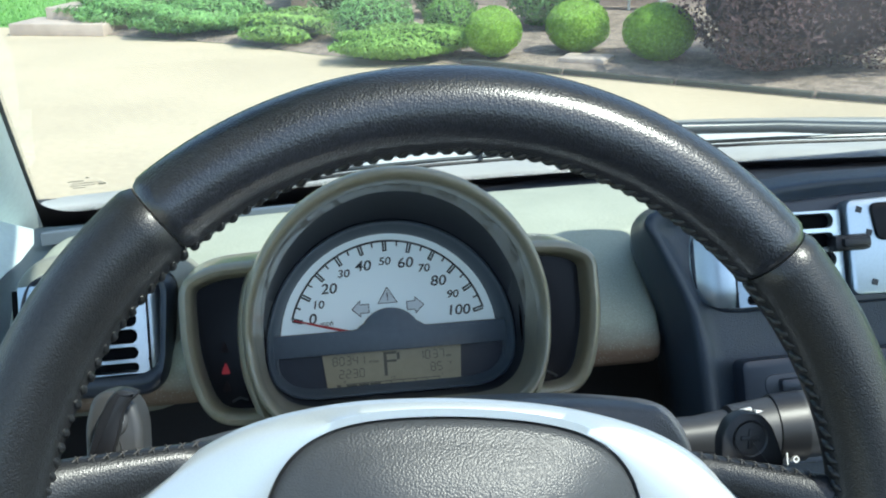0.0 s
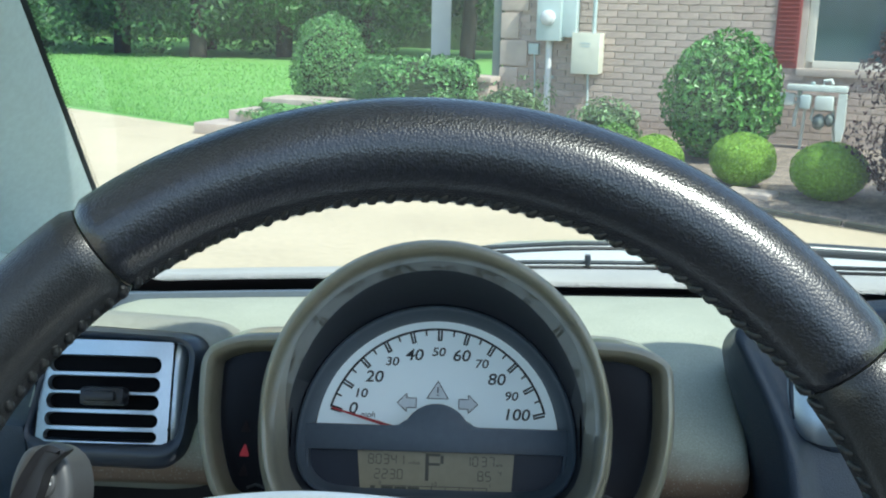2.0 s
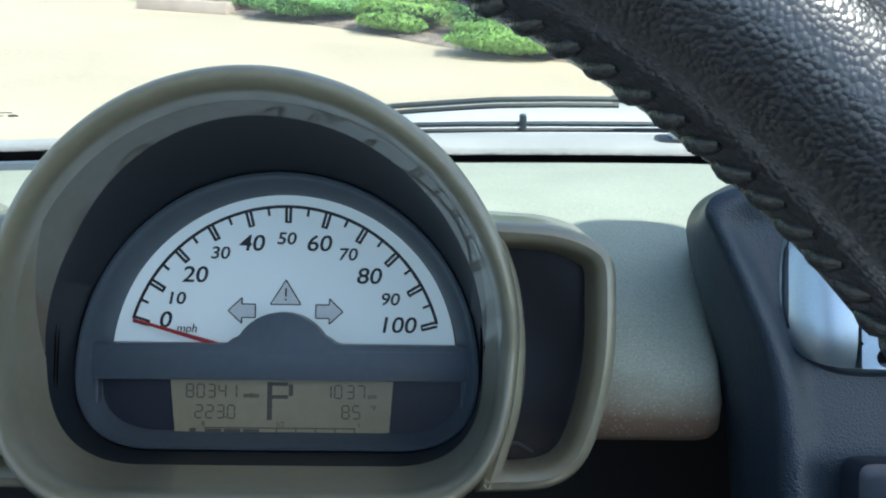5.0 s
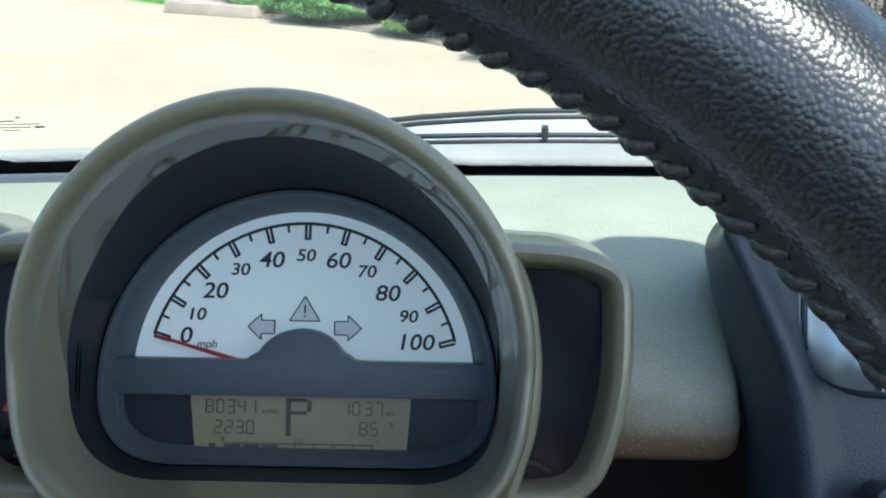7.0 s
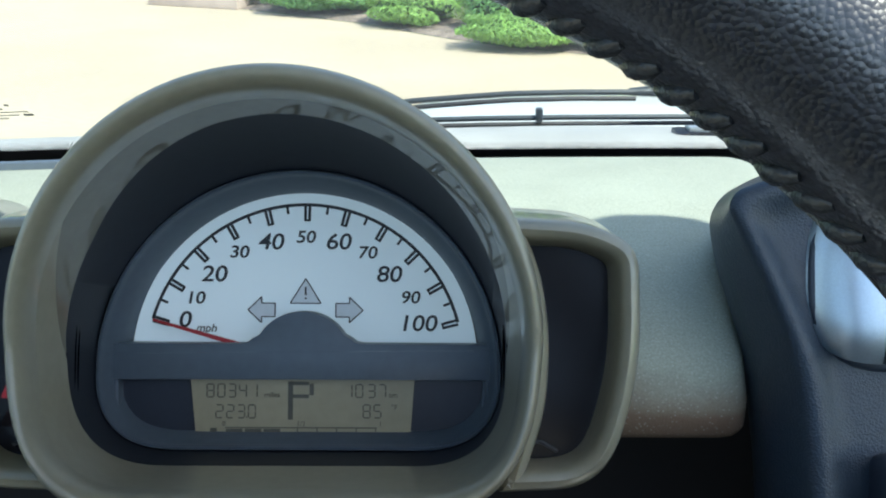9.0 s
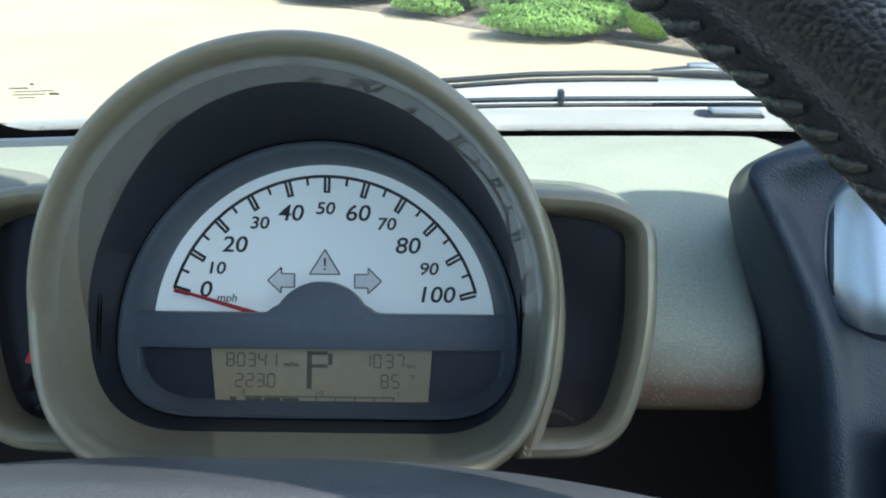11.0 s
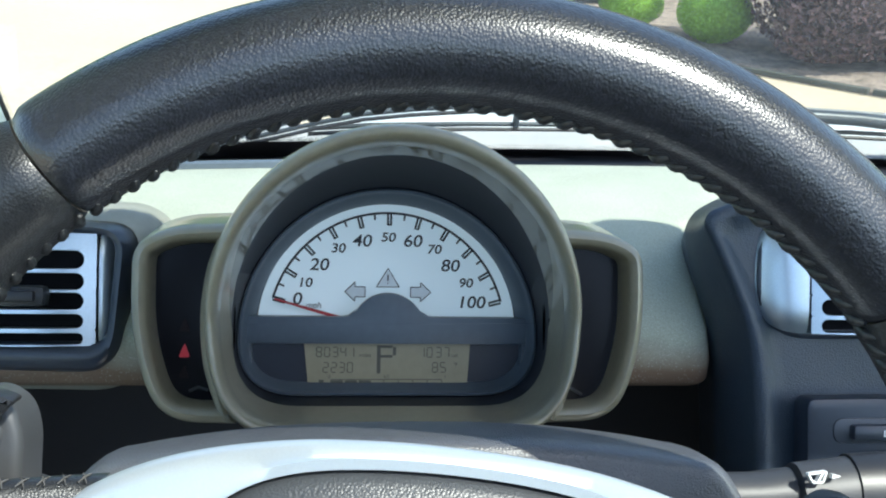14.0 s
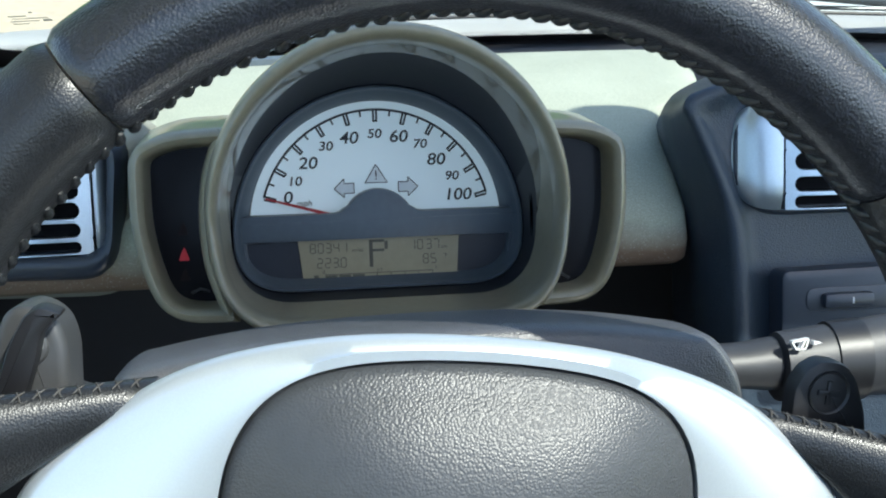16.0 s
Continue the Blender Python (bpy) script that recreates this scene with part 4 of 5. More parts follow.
def throat(f):
    """A ring part of the way down the hood's inside: f of the depth at each height."""
    return [tuple(Vector(p).lerp(q, f(p[2]))) for p, q in zip(mouth, collar)]


start = lambda z: max(0.0, min(1.0, (0.056 - z) / 0.050))
loft(b, [throat(lambda z: 0.0), throat(lambda z: start(z) * 0.5), throat(start)])
part("hood", b, KHAKI, cluster, "semi-gloss olive-khaki hood")
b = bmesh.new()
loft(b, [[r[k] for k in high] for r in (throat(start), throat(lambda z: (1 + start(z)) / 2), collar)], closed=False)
part("hood_lining", b, KHAKI_GLOSS_DARK, cluster, "glossy crescent lining, darkened for its shade, that mirrors the dial")
b = bmesh.new()
loft(b, [collar, ring(inset(FRAME, 0.0001), -0.0195), ring(inset(FRAME, 0.001), -0.0190)])
part("shroud", b, SHROUD, cluster, "dark funnel round the dial")
b = bmesh.new()
loft(b, [ring(FRAME, -0.0105), ring(inset(FRAME, 0.0003), -0.0200), ring(inset(FRAME, 0.0009), -0.0216), ring(inset(FRAME, 0.0020), -0.0218), ring(inset(FRAME, 0.0028), -0.0205), ring(inset(FRAME, 0.0032), -0.0175), ring(inset(FRAME, 0.0042), -0.0168),
         ring(inset(FRAME, 0.0079), -0.001), ring(inset(FRAME, 0.0088), 0.001)])
part("dial_frame", b, SLATE, cluster, "slate-blue frame round the dial")

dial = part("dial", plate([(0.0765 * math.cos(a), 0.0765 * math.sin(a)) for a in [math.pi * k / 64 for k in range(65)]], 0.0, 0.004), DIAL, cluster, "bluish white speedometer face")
ANG0, ANG1 = radians(164.2), radians(15.0)


def on_dial(value, r):
    a = ANG0 + (ANG1 - ANG0) * value / 100
    return r * math.cos(a), r * math.sin(a)


def bar(p, q, w, y0=-0.0006, y1=0.0002, bm=None, w2=None):
    d = (Vector(q) - Vector(p)).normalized()
    s = Vector((-d.y, d.x))
    h1, h2 = w / 2, (w2 or w) / 2
    P, Q = Vector(p), Vector(q)
    return plate([tuple(P + s * h1), tuple(P - s * h1), tuple(Q - s * h2), tuple(Q + s * h2)], y0, y1, bm=bm)


b = bmesh.new()
N = 120
outer = [on_dial(100 * k / N, 0.0708) for k in range(N + 1)]
inner = [on_dial(100 * k / N, 0.0694) for k in range(N + 1)]
vo, vi = [b.verts.new((x, -0.0005, z)) for x, z in outer], [b.verts.new((x, -0.0005, z)) for x, z in inner]
for k in range(N):
    b.faces.new((vo[k], vo[k + 1], vi[k + 1], vi[k]))
part("scale_arc", b, INK, dial, "thin black arc", smooth=False)
for k in range(21):
    v = 5 * k
    b = bmesh.new()
    if k % 2 == 0:
        d = 0.00115 / 0.07 * 100 / (ANG0 - ANG1) * 0.85
        for s in (-1, 1):
            bar(on_dial(v + s * d, 0.0700), on_dial(v + s * d, 0.0628), 0.0012, bm=b)
        bar(on_dial(v - d, 0.0632), on_dial(v + d, 0.0632), 0.0009, bm=b)
        part("tick_mark", b, INK, dial)
    else:
        bar(on_dial(v, 0.0700), on_dial(v, 0.0664), 0.0011, bm=b)
        part("minor_tick", b, INK, dial)
for text, x, z in (("0", -0.0535, 0.0185), ("10", -0.0490, 0.0282), ("20", -0.0408, 0.0388), ("30", -0.0298, 0.0487), ("40", -0.0158, 0.0532), ("50", -0.0003, 0.0555),
                   ("60", 0.0142, 0.0534), ("70", 0.0272, 0.0487), ("80", 0.0368, 0.0390), ("90", 0.0464, 0.0288), ("100", 0.0498, 0.0172)):
    big = text in ("0", "20", "40", "60", "80", "100")
    letters("numeral", text, 0.0100 if big else 0.0076, (x, z), INK, dial, shear=0.14, width=1.14, bold=0.0001)
letters("unit", "mph", 0.0052, (-0.0438, 0.0150), INK, dial, shear=0.2)
for s in (-1, 1):
    arrow = [(s * 0.0255, 0.0232), (s * 0.0195, 0.0290), (s * 0.0195, 0.0262), (s * 0.0135, 0.0262), (s * 0.0135, 0.0202), (s * 0.0195, 0.0202), (s * 0.0195, 0.0176)]
    if s < 0:
        arrow = arrow[::-1]
    b = plate(arrow, -0.0004, 0.0002)
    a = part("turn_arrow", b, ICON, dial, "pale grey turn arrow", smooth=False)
    b = bmesh.new()
    for p, q in zip(arrow, arrow[1:] + arrow[:1]):
        bar(p, q, 0.0005, -0.0007, 0.0, bm=b)
    part("outline", b, INK, a, smooth=False)
tri = [(-0.0068, 0.0262), (0.0068, 0.0262), (0.0, 0.0372)]
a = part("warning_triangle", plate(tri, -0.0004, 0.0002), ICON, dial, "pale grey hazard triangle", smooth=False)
b = bmesh.new()
for p, q in zip(tri, tri[1:] + tri[:1]):
    bar(p, q, 0.0005, -0.0007, 0.0, bm=b)
bar((0, 0.0335), (0, 0.0298), 0.0008, -0.0007, 0.0, bm=b)
bar((0, 0.0288), (0, 0.0280), 0.0008, -0.0007, 0.0, bm=b)
part("outline", b, INK, a, smooth=False)
b = bar(on_dial(0, 0.0690), on_dial(0, 0.012), 0.0011, -0.0052, -0.0040, w2=0.0026)
part("needle", b, RED_NEEDLE, cluster, "thin red pointer resting at zero", smooth=False)

band = [(-0.0812, -0.0066), (0.0812, -0.0066), (0.0812, 0.0090), (0.0262, 0.0090), (0.0232, 0.0096), (0.0212, 0.0112)]
band += [(0.0214 * math.cos(a), 0.0015 + 0.0214 * math.sin(a)) for a in [radians(32 + 116 * k / 22) for k in range(23)]]
band += [(-0.0212, 0.0112), (-0.0232, 0.0096), (-0.0262, 0.0090), (-0.0812, 0.0090)]
part("hub_band", plate(band, -0.0138, 0.001, 0.0009), SLATE, cluster, "slate-blue band with a half-round hub")
WIN = rounded([(-0.0772, -0.0326), (0.0772, -0.0326), (0.0785, -0.0066), (-0.0785, -0.0066)], [0.019, 0.019, 0.002, 0.002], 9)
low = [(0.0804, 0.0)] + [(-0.0804, 0.0)] + [p for p in inset(FRAME, 0.0040) if p[1] < -0.002]
part("window_surround", holed(low, inset(WIN, -0.0014), -0.0122, -0.004), SLATE, cluster, "slate-blue surround of the display window", smooth=False)
part("window_lip", loft(bmesh.new(), [ring(inset(WIN, -0.0016), -0.0120), ring(inset(WIN, -0.0012), -0.0128), ring(inset(WIN, -0.0004), -0.0126), ring(WIN, -0.0115), ring(WIN, -0.004)]), SLATE, cluster, "rounded edge of the window")
b = plate([(-0.080, -0.005), (-0.080, -0.036), (0.080, -0.036), (0.080, -0.005)], -0.0062, 0.0)
part("window_back", b, mat("deep_blue_panel", (0.014, 0.019, 0.033), 0.4, var=0.08), cluster, "deep blue panel beside the display")
lcd = part("display", plate([(-0.0487, -0.0070), (-0.0460, -0.0325), (0.0470, -0.0325), (0.0487, -0.0070)], -0.0074, -0.0062), LCD, cluster, "olive liquid-crystal display", smooth=False)
LY = -0.0078
for text, x, z in (("80341", -0.0415, -0.0118), ("223.0", -0.0375, -0.0208), ("10", 0.0185, -0.0118), ("37", 0.0285, -0.0118), ("85", 0.0265, -0.0206)):
    for ch in text:
        part("point" if ch == "." else "digit", digits(ch, x, z, 0.0030, 0.0056, 0.0017, LY, bmesh.new()), LCD_INK, lcd, smooth=False)
        x += 0.0 if ch == "." else 0.0047
letters("unit", "miles", 0.0034, (-0.0132, -0.0136), LCD_INK, lcd, y=LY)
letters("unit", "am", 0.0034, (0.0395, -0.0136), LCD_INK, lcd, y=LY)
letters("unit", "\u00b0F", 0.0034, (0.0400, -0.0190), LCD_INK, lcd, y=LY)
b = bmesh.new()
for sx, sz, x, z in ((0.0022, 0.0165, -0.0052, -0.0160), (0.0080, 0.0016, -0.0012, -0.0086), (0.0080, 0.0016, -0.0012, -0.0142), (0.0019, 0.0050, 0.0040, -0.0112)):
    box(sx, 0.0002, sz, (x, LY, z), bm=b)
part("gear_letter", b, LCD_INK, lcd, "large P", smooth=False)
for k in range(3):
    part("fuel_bar", box(0.0072, 0.0002, 0.0038, (-0.0295 + 0.0082 * k, LY, -0.0302)), LCD_INK, lcd, smooth=False)
b = bmesh.new()
box(0.0028, 0.0002, 0.0040, (-0.0385, LY, -0.0300), bm=b)
box(0.066, 0.0002, 0.0005, (-0.0005, LY, -0.0278), bm=b)
for k in range(5):
    box(0.0005, 0.0002, 0.0020, (-0.002 + 0.0085 * k, LY, -0.0287), bm=b)
part("fuel_gauge", b, LCD_INK, lcd, smooth=False)
for t, x in (("0", -0.034), ("1/2", -0.0005), ("1", 0.034)):
    letters("fuel_mark", t, 0.0030, (x, -0.0262), LCD_INK, lcd, y=LY)

# side pods with warning lamps
POD = rounded([(0.080, -0.0450), (0.1225, -0.0435), (0.1370, 0.0), (0.1365, 0.050), (0.1165, 0.0595), (0.079, 0.0615), (0.0895, 0.037), (0.0925, 0.0135), (0.0910, -0.012)], [0.003, 0.020, 0.03, 0.022, 0.03, 0.003, 0.01, 0.01, 0.01])
POD = resample(POD, 90)
for s in (-1, 1):
    P = [(s * x, z) for x, z in POD] if s > 0 else [(-x, z) for x, z in POD][::-1]
    b = bmesh.new()
    lift = lambda o, h: [(x, z + h * min(1.0, max(0.0, (z - 0.015) / 0.04))) for x, z in o]
    loft(b, [ring(lift(scaled_outline(P, 0.94, 0.0), 0.010), 0.06), ring(lift(inset(P, 0.001), 0.009), 0.0), ring(lift(P, 0.0065), -0.025), ring(lift(P, 0.0025), -0.045), ring(lift(P, 0.0006), -0.055), ring(inset(P, 0.0008), -0.0640), ring(inset(P, 0.0026), -0.0682), ring(inset(P, 0.0052), -0.0694),
             ring(inset(P, 0.0074), -0.0680), ring(inset(P, 0.0088), -0.0640), ring(inset(P, 0.0104), -0.046)])
    pod = part("side_pod", b, KHAKI, cluster, "olive-khaki side pod")
    part("lamp_panel", plate(inset(P, 0.0098), -0.0475, -0.044), BLACK_LENS, pod, "dark smoked warning panel")
    b = bmesh.new()
    line = [(s * 0.098, -0.0495, -0.0285), (s * 0.103, -0.0495, -0.0268), (s * 0.108, -0.0495, -0.0290)] if s < 0 else [(0.094, -0.0495, -0.0268), (0.100, -0.0495, -0.0275), (0.106, -0.0495, -0.031)]
    part("tab", tube(line, 0.0009, 6), GREY_KNOB, pod, "small grey tab")
    if s < 0:
        lampz = ((0.006, RED_DIM, "unlit dark red warning lamp"), (-0.0078, RED_LAMP, "red glowing warning lamp"), (-0.019, RED_DIM, "unlit dark red warning lamp"))
        for z, m, nm in lampz:
            b = plate(rounded([(-0.1140, z - 0.0034), (-0.1080, z - 0.0034), (-0.1096, z + 0.0012), (-0.1107, z + 0.0042), (-0.1122, z + 0.0012)], 0.0012, 3), -0.0480, -0.0475)
            part("warning_lamp", b, m, pod, nm, smooth=False)

# ---------------------------------------------------------------- air vents


def louvre_vent(parent_m, x0, x1, z0, z1, slots, cap_at, name, label, knob):
    """A silver louvred outlet in its own frame: slots are the heights of the openings."""
    t = thing(name, parent_m, label, "air vent", "dashboard air vents")
    w = x1 - x0
    bow = lambda x: -0.010 * (1 - ((x - (x0 + x1) / 2) / (w * 0.62)) ** 2)
    # Shallow block; its near-black colour stands in for a deep, shaded duct.
    part("well", box(w + 0.010, 0.03, z1 - z0 - 0.004, ((x0 + x1) / 2, 0.0165, (z0 + z1) / 2)), DUCT_SHADE, t, "shallow block with the duct's shade in its colour")
    sx0, sx1 = x0 + 0.005, x1 - 0.006
    order = sorted(slots)
    mids = [z0] + [(p + q) / 2 for p, q in zip(order, order[1:])] + [z1]
    for c, lo, hi in zip(order, mids, mids[1:]):
        hh = min(0.0049, c - lo - 0.0009, hi - c - 0.0009)
        cx, hw = (sx0 + sx1) / 2, (sx1 - sx0) / 2
        rim = resample([(x1, c), (x1, hi), (x0, hi), (x0, lo), (x1, lo)], 96)
        hole = [(cx + hw, c)] + [(cx + hw - hh + hh * math.cos(q), c + hh * math.sin(q)) for q in [0.1 * k for k in range(1, 16)]]
        hole += [(cx - hw + hh + hh * math.cos(q), c + hh * math.sin(q)) for q in [math.pi / 2 + 0.1 * k for k in range(0, 32)]]
        hole += [(cx + hw - hh + hh * math.cos(q), c + hh * math.sin(q)) for q in [-math.pi / 2 + 0.1 * k for k in range(0, 16)]]
        hole = resample(hole, 96)
        rows = [[(x, bow(x) + 0.013, z) for x, z in rim], [(x, bow(x), z) for x, z in rim],
                [(x, bow(x), c + (z - c) * 1.06) for x, z in hole], [(x, bow(x) + 0.0006, z) for x, z in hole], [(x, bow(x) + 0.013, z) for x, z in hole]]
        part("louvre", loft(bmesh.new(), rows), SILVER_VENT, t)
    for xa, xb in cap_at:
        left = xa < x0
        near, far = (xb, xa) if left else (xa, xb)
        rows, zc, hh = [], (z0 + z1) / 2, (z1 - z0) / 2
        for i in range(19):
            q = 0.99 * math.sin(math.pi / 2 * i / 18)
            up, lo = hh * (1 - q ** 4) ** 0.25, hh * (1 - q ** 2.6) ** (1 / 2.6)
            x = near + (far - near) * q
            y = bow(x0 if left else x1) - 0.001 + 0.013 * q ** 2.4
            row = [(x, y + 0.022, zc - lo)]
            for k in range(13):
                u = k / 6 - 1
                row.append((x, y + 0.0035 * abs(u) ** 5, zc + u * (up if u > 0 else lo)))
            rows.append(row + [(x, y + 0.022, zc + up)])
        part("end_cap", loft(bmesh.new(), rows, closed=False, cap_start=True), SILVER_VENT, t, "rounded satin silver end cap")
    if knob:
        k = part("knob", box(0.027, 0.014, 0.011, (knob[0], bow(knob[0]) - 0.006, knob[1]), 0.004), BLACK, t, "black thumb slider")
        part("grip", box(0.018, 0.006, 0.006, (knob[0], bow(knob[0]) - 0.014, knob[1]), 0.002), BLACK, k)
    return t


VL = CL @ pose(0, -0.028, 0)
o = thing("vent_housing", VL, "navy plastic housing round the side vent", "vent housing")
H = rounded([(-0.252, -0.0205), (-0.149, -0.0225), (-0.1405, 0.060), (-0.236, 0.0645)], [0.022, 0.020, 0.016, 0.02], 6)
HI = rounded([(-0.244, -0.004), (-0.1550, -0.005), (-0.1508, 0.054), (-0.232, 0.0565)], [0.006, 0.010, 0.010, 0.008], 6)
H, HI = resample(H, 96), resample(HI, 96)
part("body", loft(bmesh.new(), [ring(inset(H, -0.006), 0.08), ring(inset(H, -0.003), 0.03), ring(H, 0.006), ring(inset(H, 0.0008), 0.0), ring(inset(H, 0.0030), -0.0055), ring(mid(H, HI, 0.45), -0.0085), ring(mid(H, HI, 0.75), -0.0080), ring(mid(H, HI, 0.93), -0.0060), ring(HI, -0.002), ring(HI, 0.03)]), NAVY_GLOSS, o)
part("outer_shell", loft(bmesh.new(), [ring(inset(H, -0.015), 0.07), ring(inset(H, -0.013), 0.03), ring(inset(H, -0.008), 0.014), ring(inset(H, -0.001), 0.008)]), SHELL, o, "greyish beige outer shell")
louvre_vent(VL @ pose(0, -0.002, 0), -0.240, -0.1606, -0.0065, 0.0545, (0.0403, 0.0285, 0.0178, 0.0070, -0.0025), [(-0.1589, -0.1505)], "side_vent", "satin silver louvred side air vent", (-0.196, 0.0210))

# ---------------------------------------------------------------- centre console
CC = CL @ pose(0.0123, 0.024, 0.003)
console = thing("centre_console", CL, "navy grained plastic centre console", "console")
CO = rounded([(0.1900, -0.002), (0.60, -0.002), (0.60, 0.080), (0.30, 0.0745), (0.1915, 0.067)], [0.034, 0.002, 0.002, 0.05, 0.026], 8)
SIDE = [(0.196, -0.40), (0.62, -0.40), (0.62, 0.099), (0.30, 0.0965), (0.2146, 0.0878), (0.195, 0.082), (0.180, 0.0737), (0.1743, 0.064), (0.1765, 0.048), (0.1817, 0.030), (0.1875, 0.012), (0.190, 0.0), (0.193, -0.03), (0.195, -0.07)]
CREST = [(0.2045, -0.40), (0.62, -0.40), (0.62, 0.090), (0.30, 0.088), (0.215, 0.0805), (0.188, 0.0765), (0.1745, 0.0715), (0.1715, 0.066), (0.180, 0.0485), (0.1888, 0.029), (0.1962, 0.0105), (0.2000, -0.006), (0.2025, -0.03), (0.2035, -0.07)]
SIDE, CREST = rounded(SIDE, 0.009, 4), rounded(CREST, 0.009, 4)


b = bmesh.new()
loft(b, [ring([(x + 0.050 * q, z - 0.030 * q ** 1.5) for x, z in SIDE], -0.02 + 0.16 * q) for q in [1 - k / 10 for k in range(10)]] + [
    ring(SIDE, -0.02), ring(SIDE, -0.033), ring(mid(SIDE, CREST, 0.22), -0.0415), ring(mid(SIDE, CREST, 0.55), -0.0500), ring(mid(SIDE, CREST, 0.85), -0.0560), ring(CREST, -0.0590)] + [
    ring([(x + d, z - 0.6 * d) for x, z in CREST], y) for d, y in ((0.0018, -0.0606), (0.0045, -0.0614), (0.0080, -0.0608), (0.0120, -0.0590), (0.0170, -0.0570), (0.022, -0.0564))], cap_start=True, cap_end=True)
part("body", b, NAVY, console)
part("vent_recess", plate([(x + 0.0123, z + 0.003) for x, z in CO], -0.0592, -0.036, 0.0030, seg=4), NAVY_SMOOTH, console, "smooth navy recess round the vent")
VC = CC @ pose(0, -0.088, 0)
louvre_vent(VC, 0.2183, 0.2955, 0.0018, 0.0630, (0.0562, 0.0430, 0.0297, 0.0165, 0.0062), [(0.1895, 0.2165)], "centre_vent", "satin silver louvred centre air vent", (0.2975, 0.040))
o = thing("control_panel", VC, "satin silver heater control panel with dark buttons", "control panel")
part("panel", plate(rounded([(0.2985, 0.004), (0.44, 0.002), (0.44, 0.074), (0.2985, 0.069)], 0.006), -0.008, 0.01, 0.002), SILVER_VENT, o)
part("button_block", plate(rounded([(0.318, 0.040), (0.40, 0.040), (0.40, 0.066), (0.314, 0.066)], 0.006), -0.011, 0.0, 0.001), BLACK_LENS, o, "black button block")
part("red_mark", box(0.004, 0.001, 0.003, (0.332, -0.0115, 0.050)), RED_DIM, o, "small red mark")
for x, z in ((0.307, 0.062), (0.313, 0.046), (0.314, 0.012)):
    part("symbol", box(0.004, 0.0008, 0.004, (x, -0.0084, z), rot=(0, 20, 0)), STALK, o)
o = thing("switch_panel", CC @ pose(0, -0.090, 0), "navy plastic switch panel with a slim rocker", "switch panel")
part("surround", plate(rounded([(0.2143, -0.105), (0.34, -0.105), (0.34, -0.0325), (0.2143, -0.0334)], 0.006), -0.006, 0.02, 0.003), NAVY_GLOSS, o)
part("recess", plate(rounded([(0.2290, -0.0580), (0.31, -0.0580), (0.31, -0.0440), (0.2290, -0.0440)], 0.0065), -0.0068, 0.0, 0.0006), NAVY_SMOOTH, o)
s1 = part("rocker", box(0.0315, 0.008, 0.0088, (0.2540, -0.008, -0.0515), 0.003), NAVY_SMOOTH, o, "slim rocker switch")
part("mark", box(0.0009, 0.0006, 0.0036, (0.2554, -0.0123, -0.0515)), WHITE_PRINT, s1)

# ---------------------------------------------------------------- steering column and stalks
o = thing("column_cover", CL, "pebbled dark plastic steering column cover", "column cover")
half = [(0.1125 * k / 14, -0.0240 - 0.0092 * (k / 14) ** 2.5) for k in range(15)]
half += [(0.1125 + 0.021 * math.sin(q), -0.0332 - 0.034 * (1 - math.cos(q))) for q in [math.pi / 2 * k / 12 for k in range(1, 13)]]
over = [(-x, z) for x, z in half[:0:-1]] + half
rings = []
for y, k, dz in ((-0.085, 0.90, -0.024), (-0.105, 0.945, -0.018), (-0.125, 0.98, -0.0125), (-0.15, 0.995, -0.0062), (-0.172, 1.0, -0.0018), (-0.188, 1.0, -0.0003), (-0.20, 1.0, 0.0), (-0.213, 0.998, -0.0002), (-0.219, 0.990, -0.0012), (-0.222, 0.975, -0.0032), (-0.2232, 0.955, -0.006)):
    rings.append([(x * k, y, z + dz) for x, z in over] + [(0.1335 * k, y, -0.12), (-0.1335 * k, y, -0.12)])
part("upper_cover", loft(bmesh.new(), rings, cap_start=True, cap_end=True), COVER, o)
part("lower_cover", box(0.25, 0.13, 0.06, (0, -0.15, -0.152), 0.02), COVER, o)
part("gaiter", tube([(0, -0.20, -0.09), (0, -0.285, -0.082)], [0.055, 0.045], 24), BLACK, o, "black boot round the column")

o = thing("wiper_stalk", CL @ pose(0.0125, 0.0178, -0.0034), "charcoal wiper stalk with a white wiper symbol", "stalk")
part("root", loft(bmesh.new(), [[(x, -0.19 + 0.012 * math.cos(a), -0.056 + r * math.sin(a)) for a in [k * 0.3927 for k in range(16)]] for x, r in ((0.124, 0.011), (0.140, 0.011), (0.152, 0.0125), (0.157, 0.013))], cap_end=True), STALK, o)
b = bmesh.new()
rows = [[(x, -0.192 + ry * math.cos(a), -0.0570 + (x - 0.163) * 0.05 + rz * math.sin(a)) for a in [k * 0.2618 for k in range(24)]]
        for x, ry, rz in ((0.1572, 0.010, 0.013), (0.1580, 0.014, 0.0165), (0.185, 0.015, 0.018), (0.215, 0.015, 0.0195), (0.235, 0.014, 0.019), (0.238, 0.011, 0.015))]
part("lever", loft(b, rows, cap_start=True, cap_end=True), STALK, o)
b = bmesh.new()
for p, q in (((0.1575, -0.0425), (0.1655, -0.0415)), ((0.1575, -0.0425), (0.1595, -0.0460)), ((0.1655, -0.0415), (0.1640, -0.0460)), ((0.1595, -0.0460), (0.1640, -0.0460)), ((0.1615, -0.0460), (0.1640, -0.0420))):
    bar(p, q, 0.0008, -0.2078, -0.2050, bm=b)
plate([(0.1680, -0.0445), (0.1720, -0.0435), (0.1680, -0.0425)], -0.2078, -0.2050, bm=b)
part("symbol", b, WHITE_PRINT, o, "white wiper symbol", smooth=False)
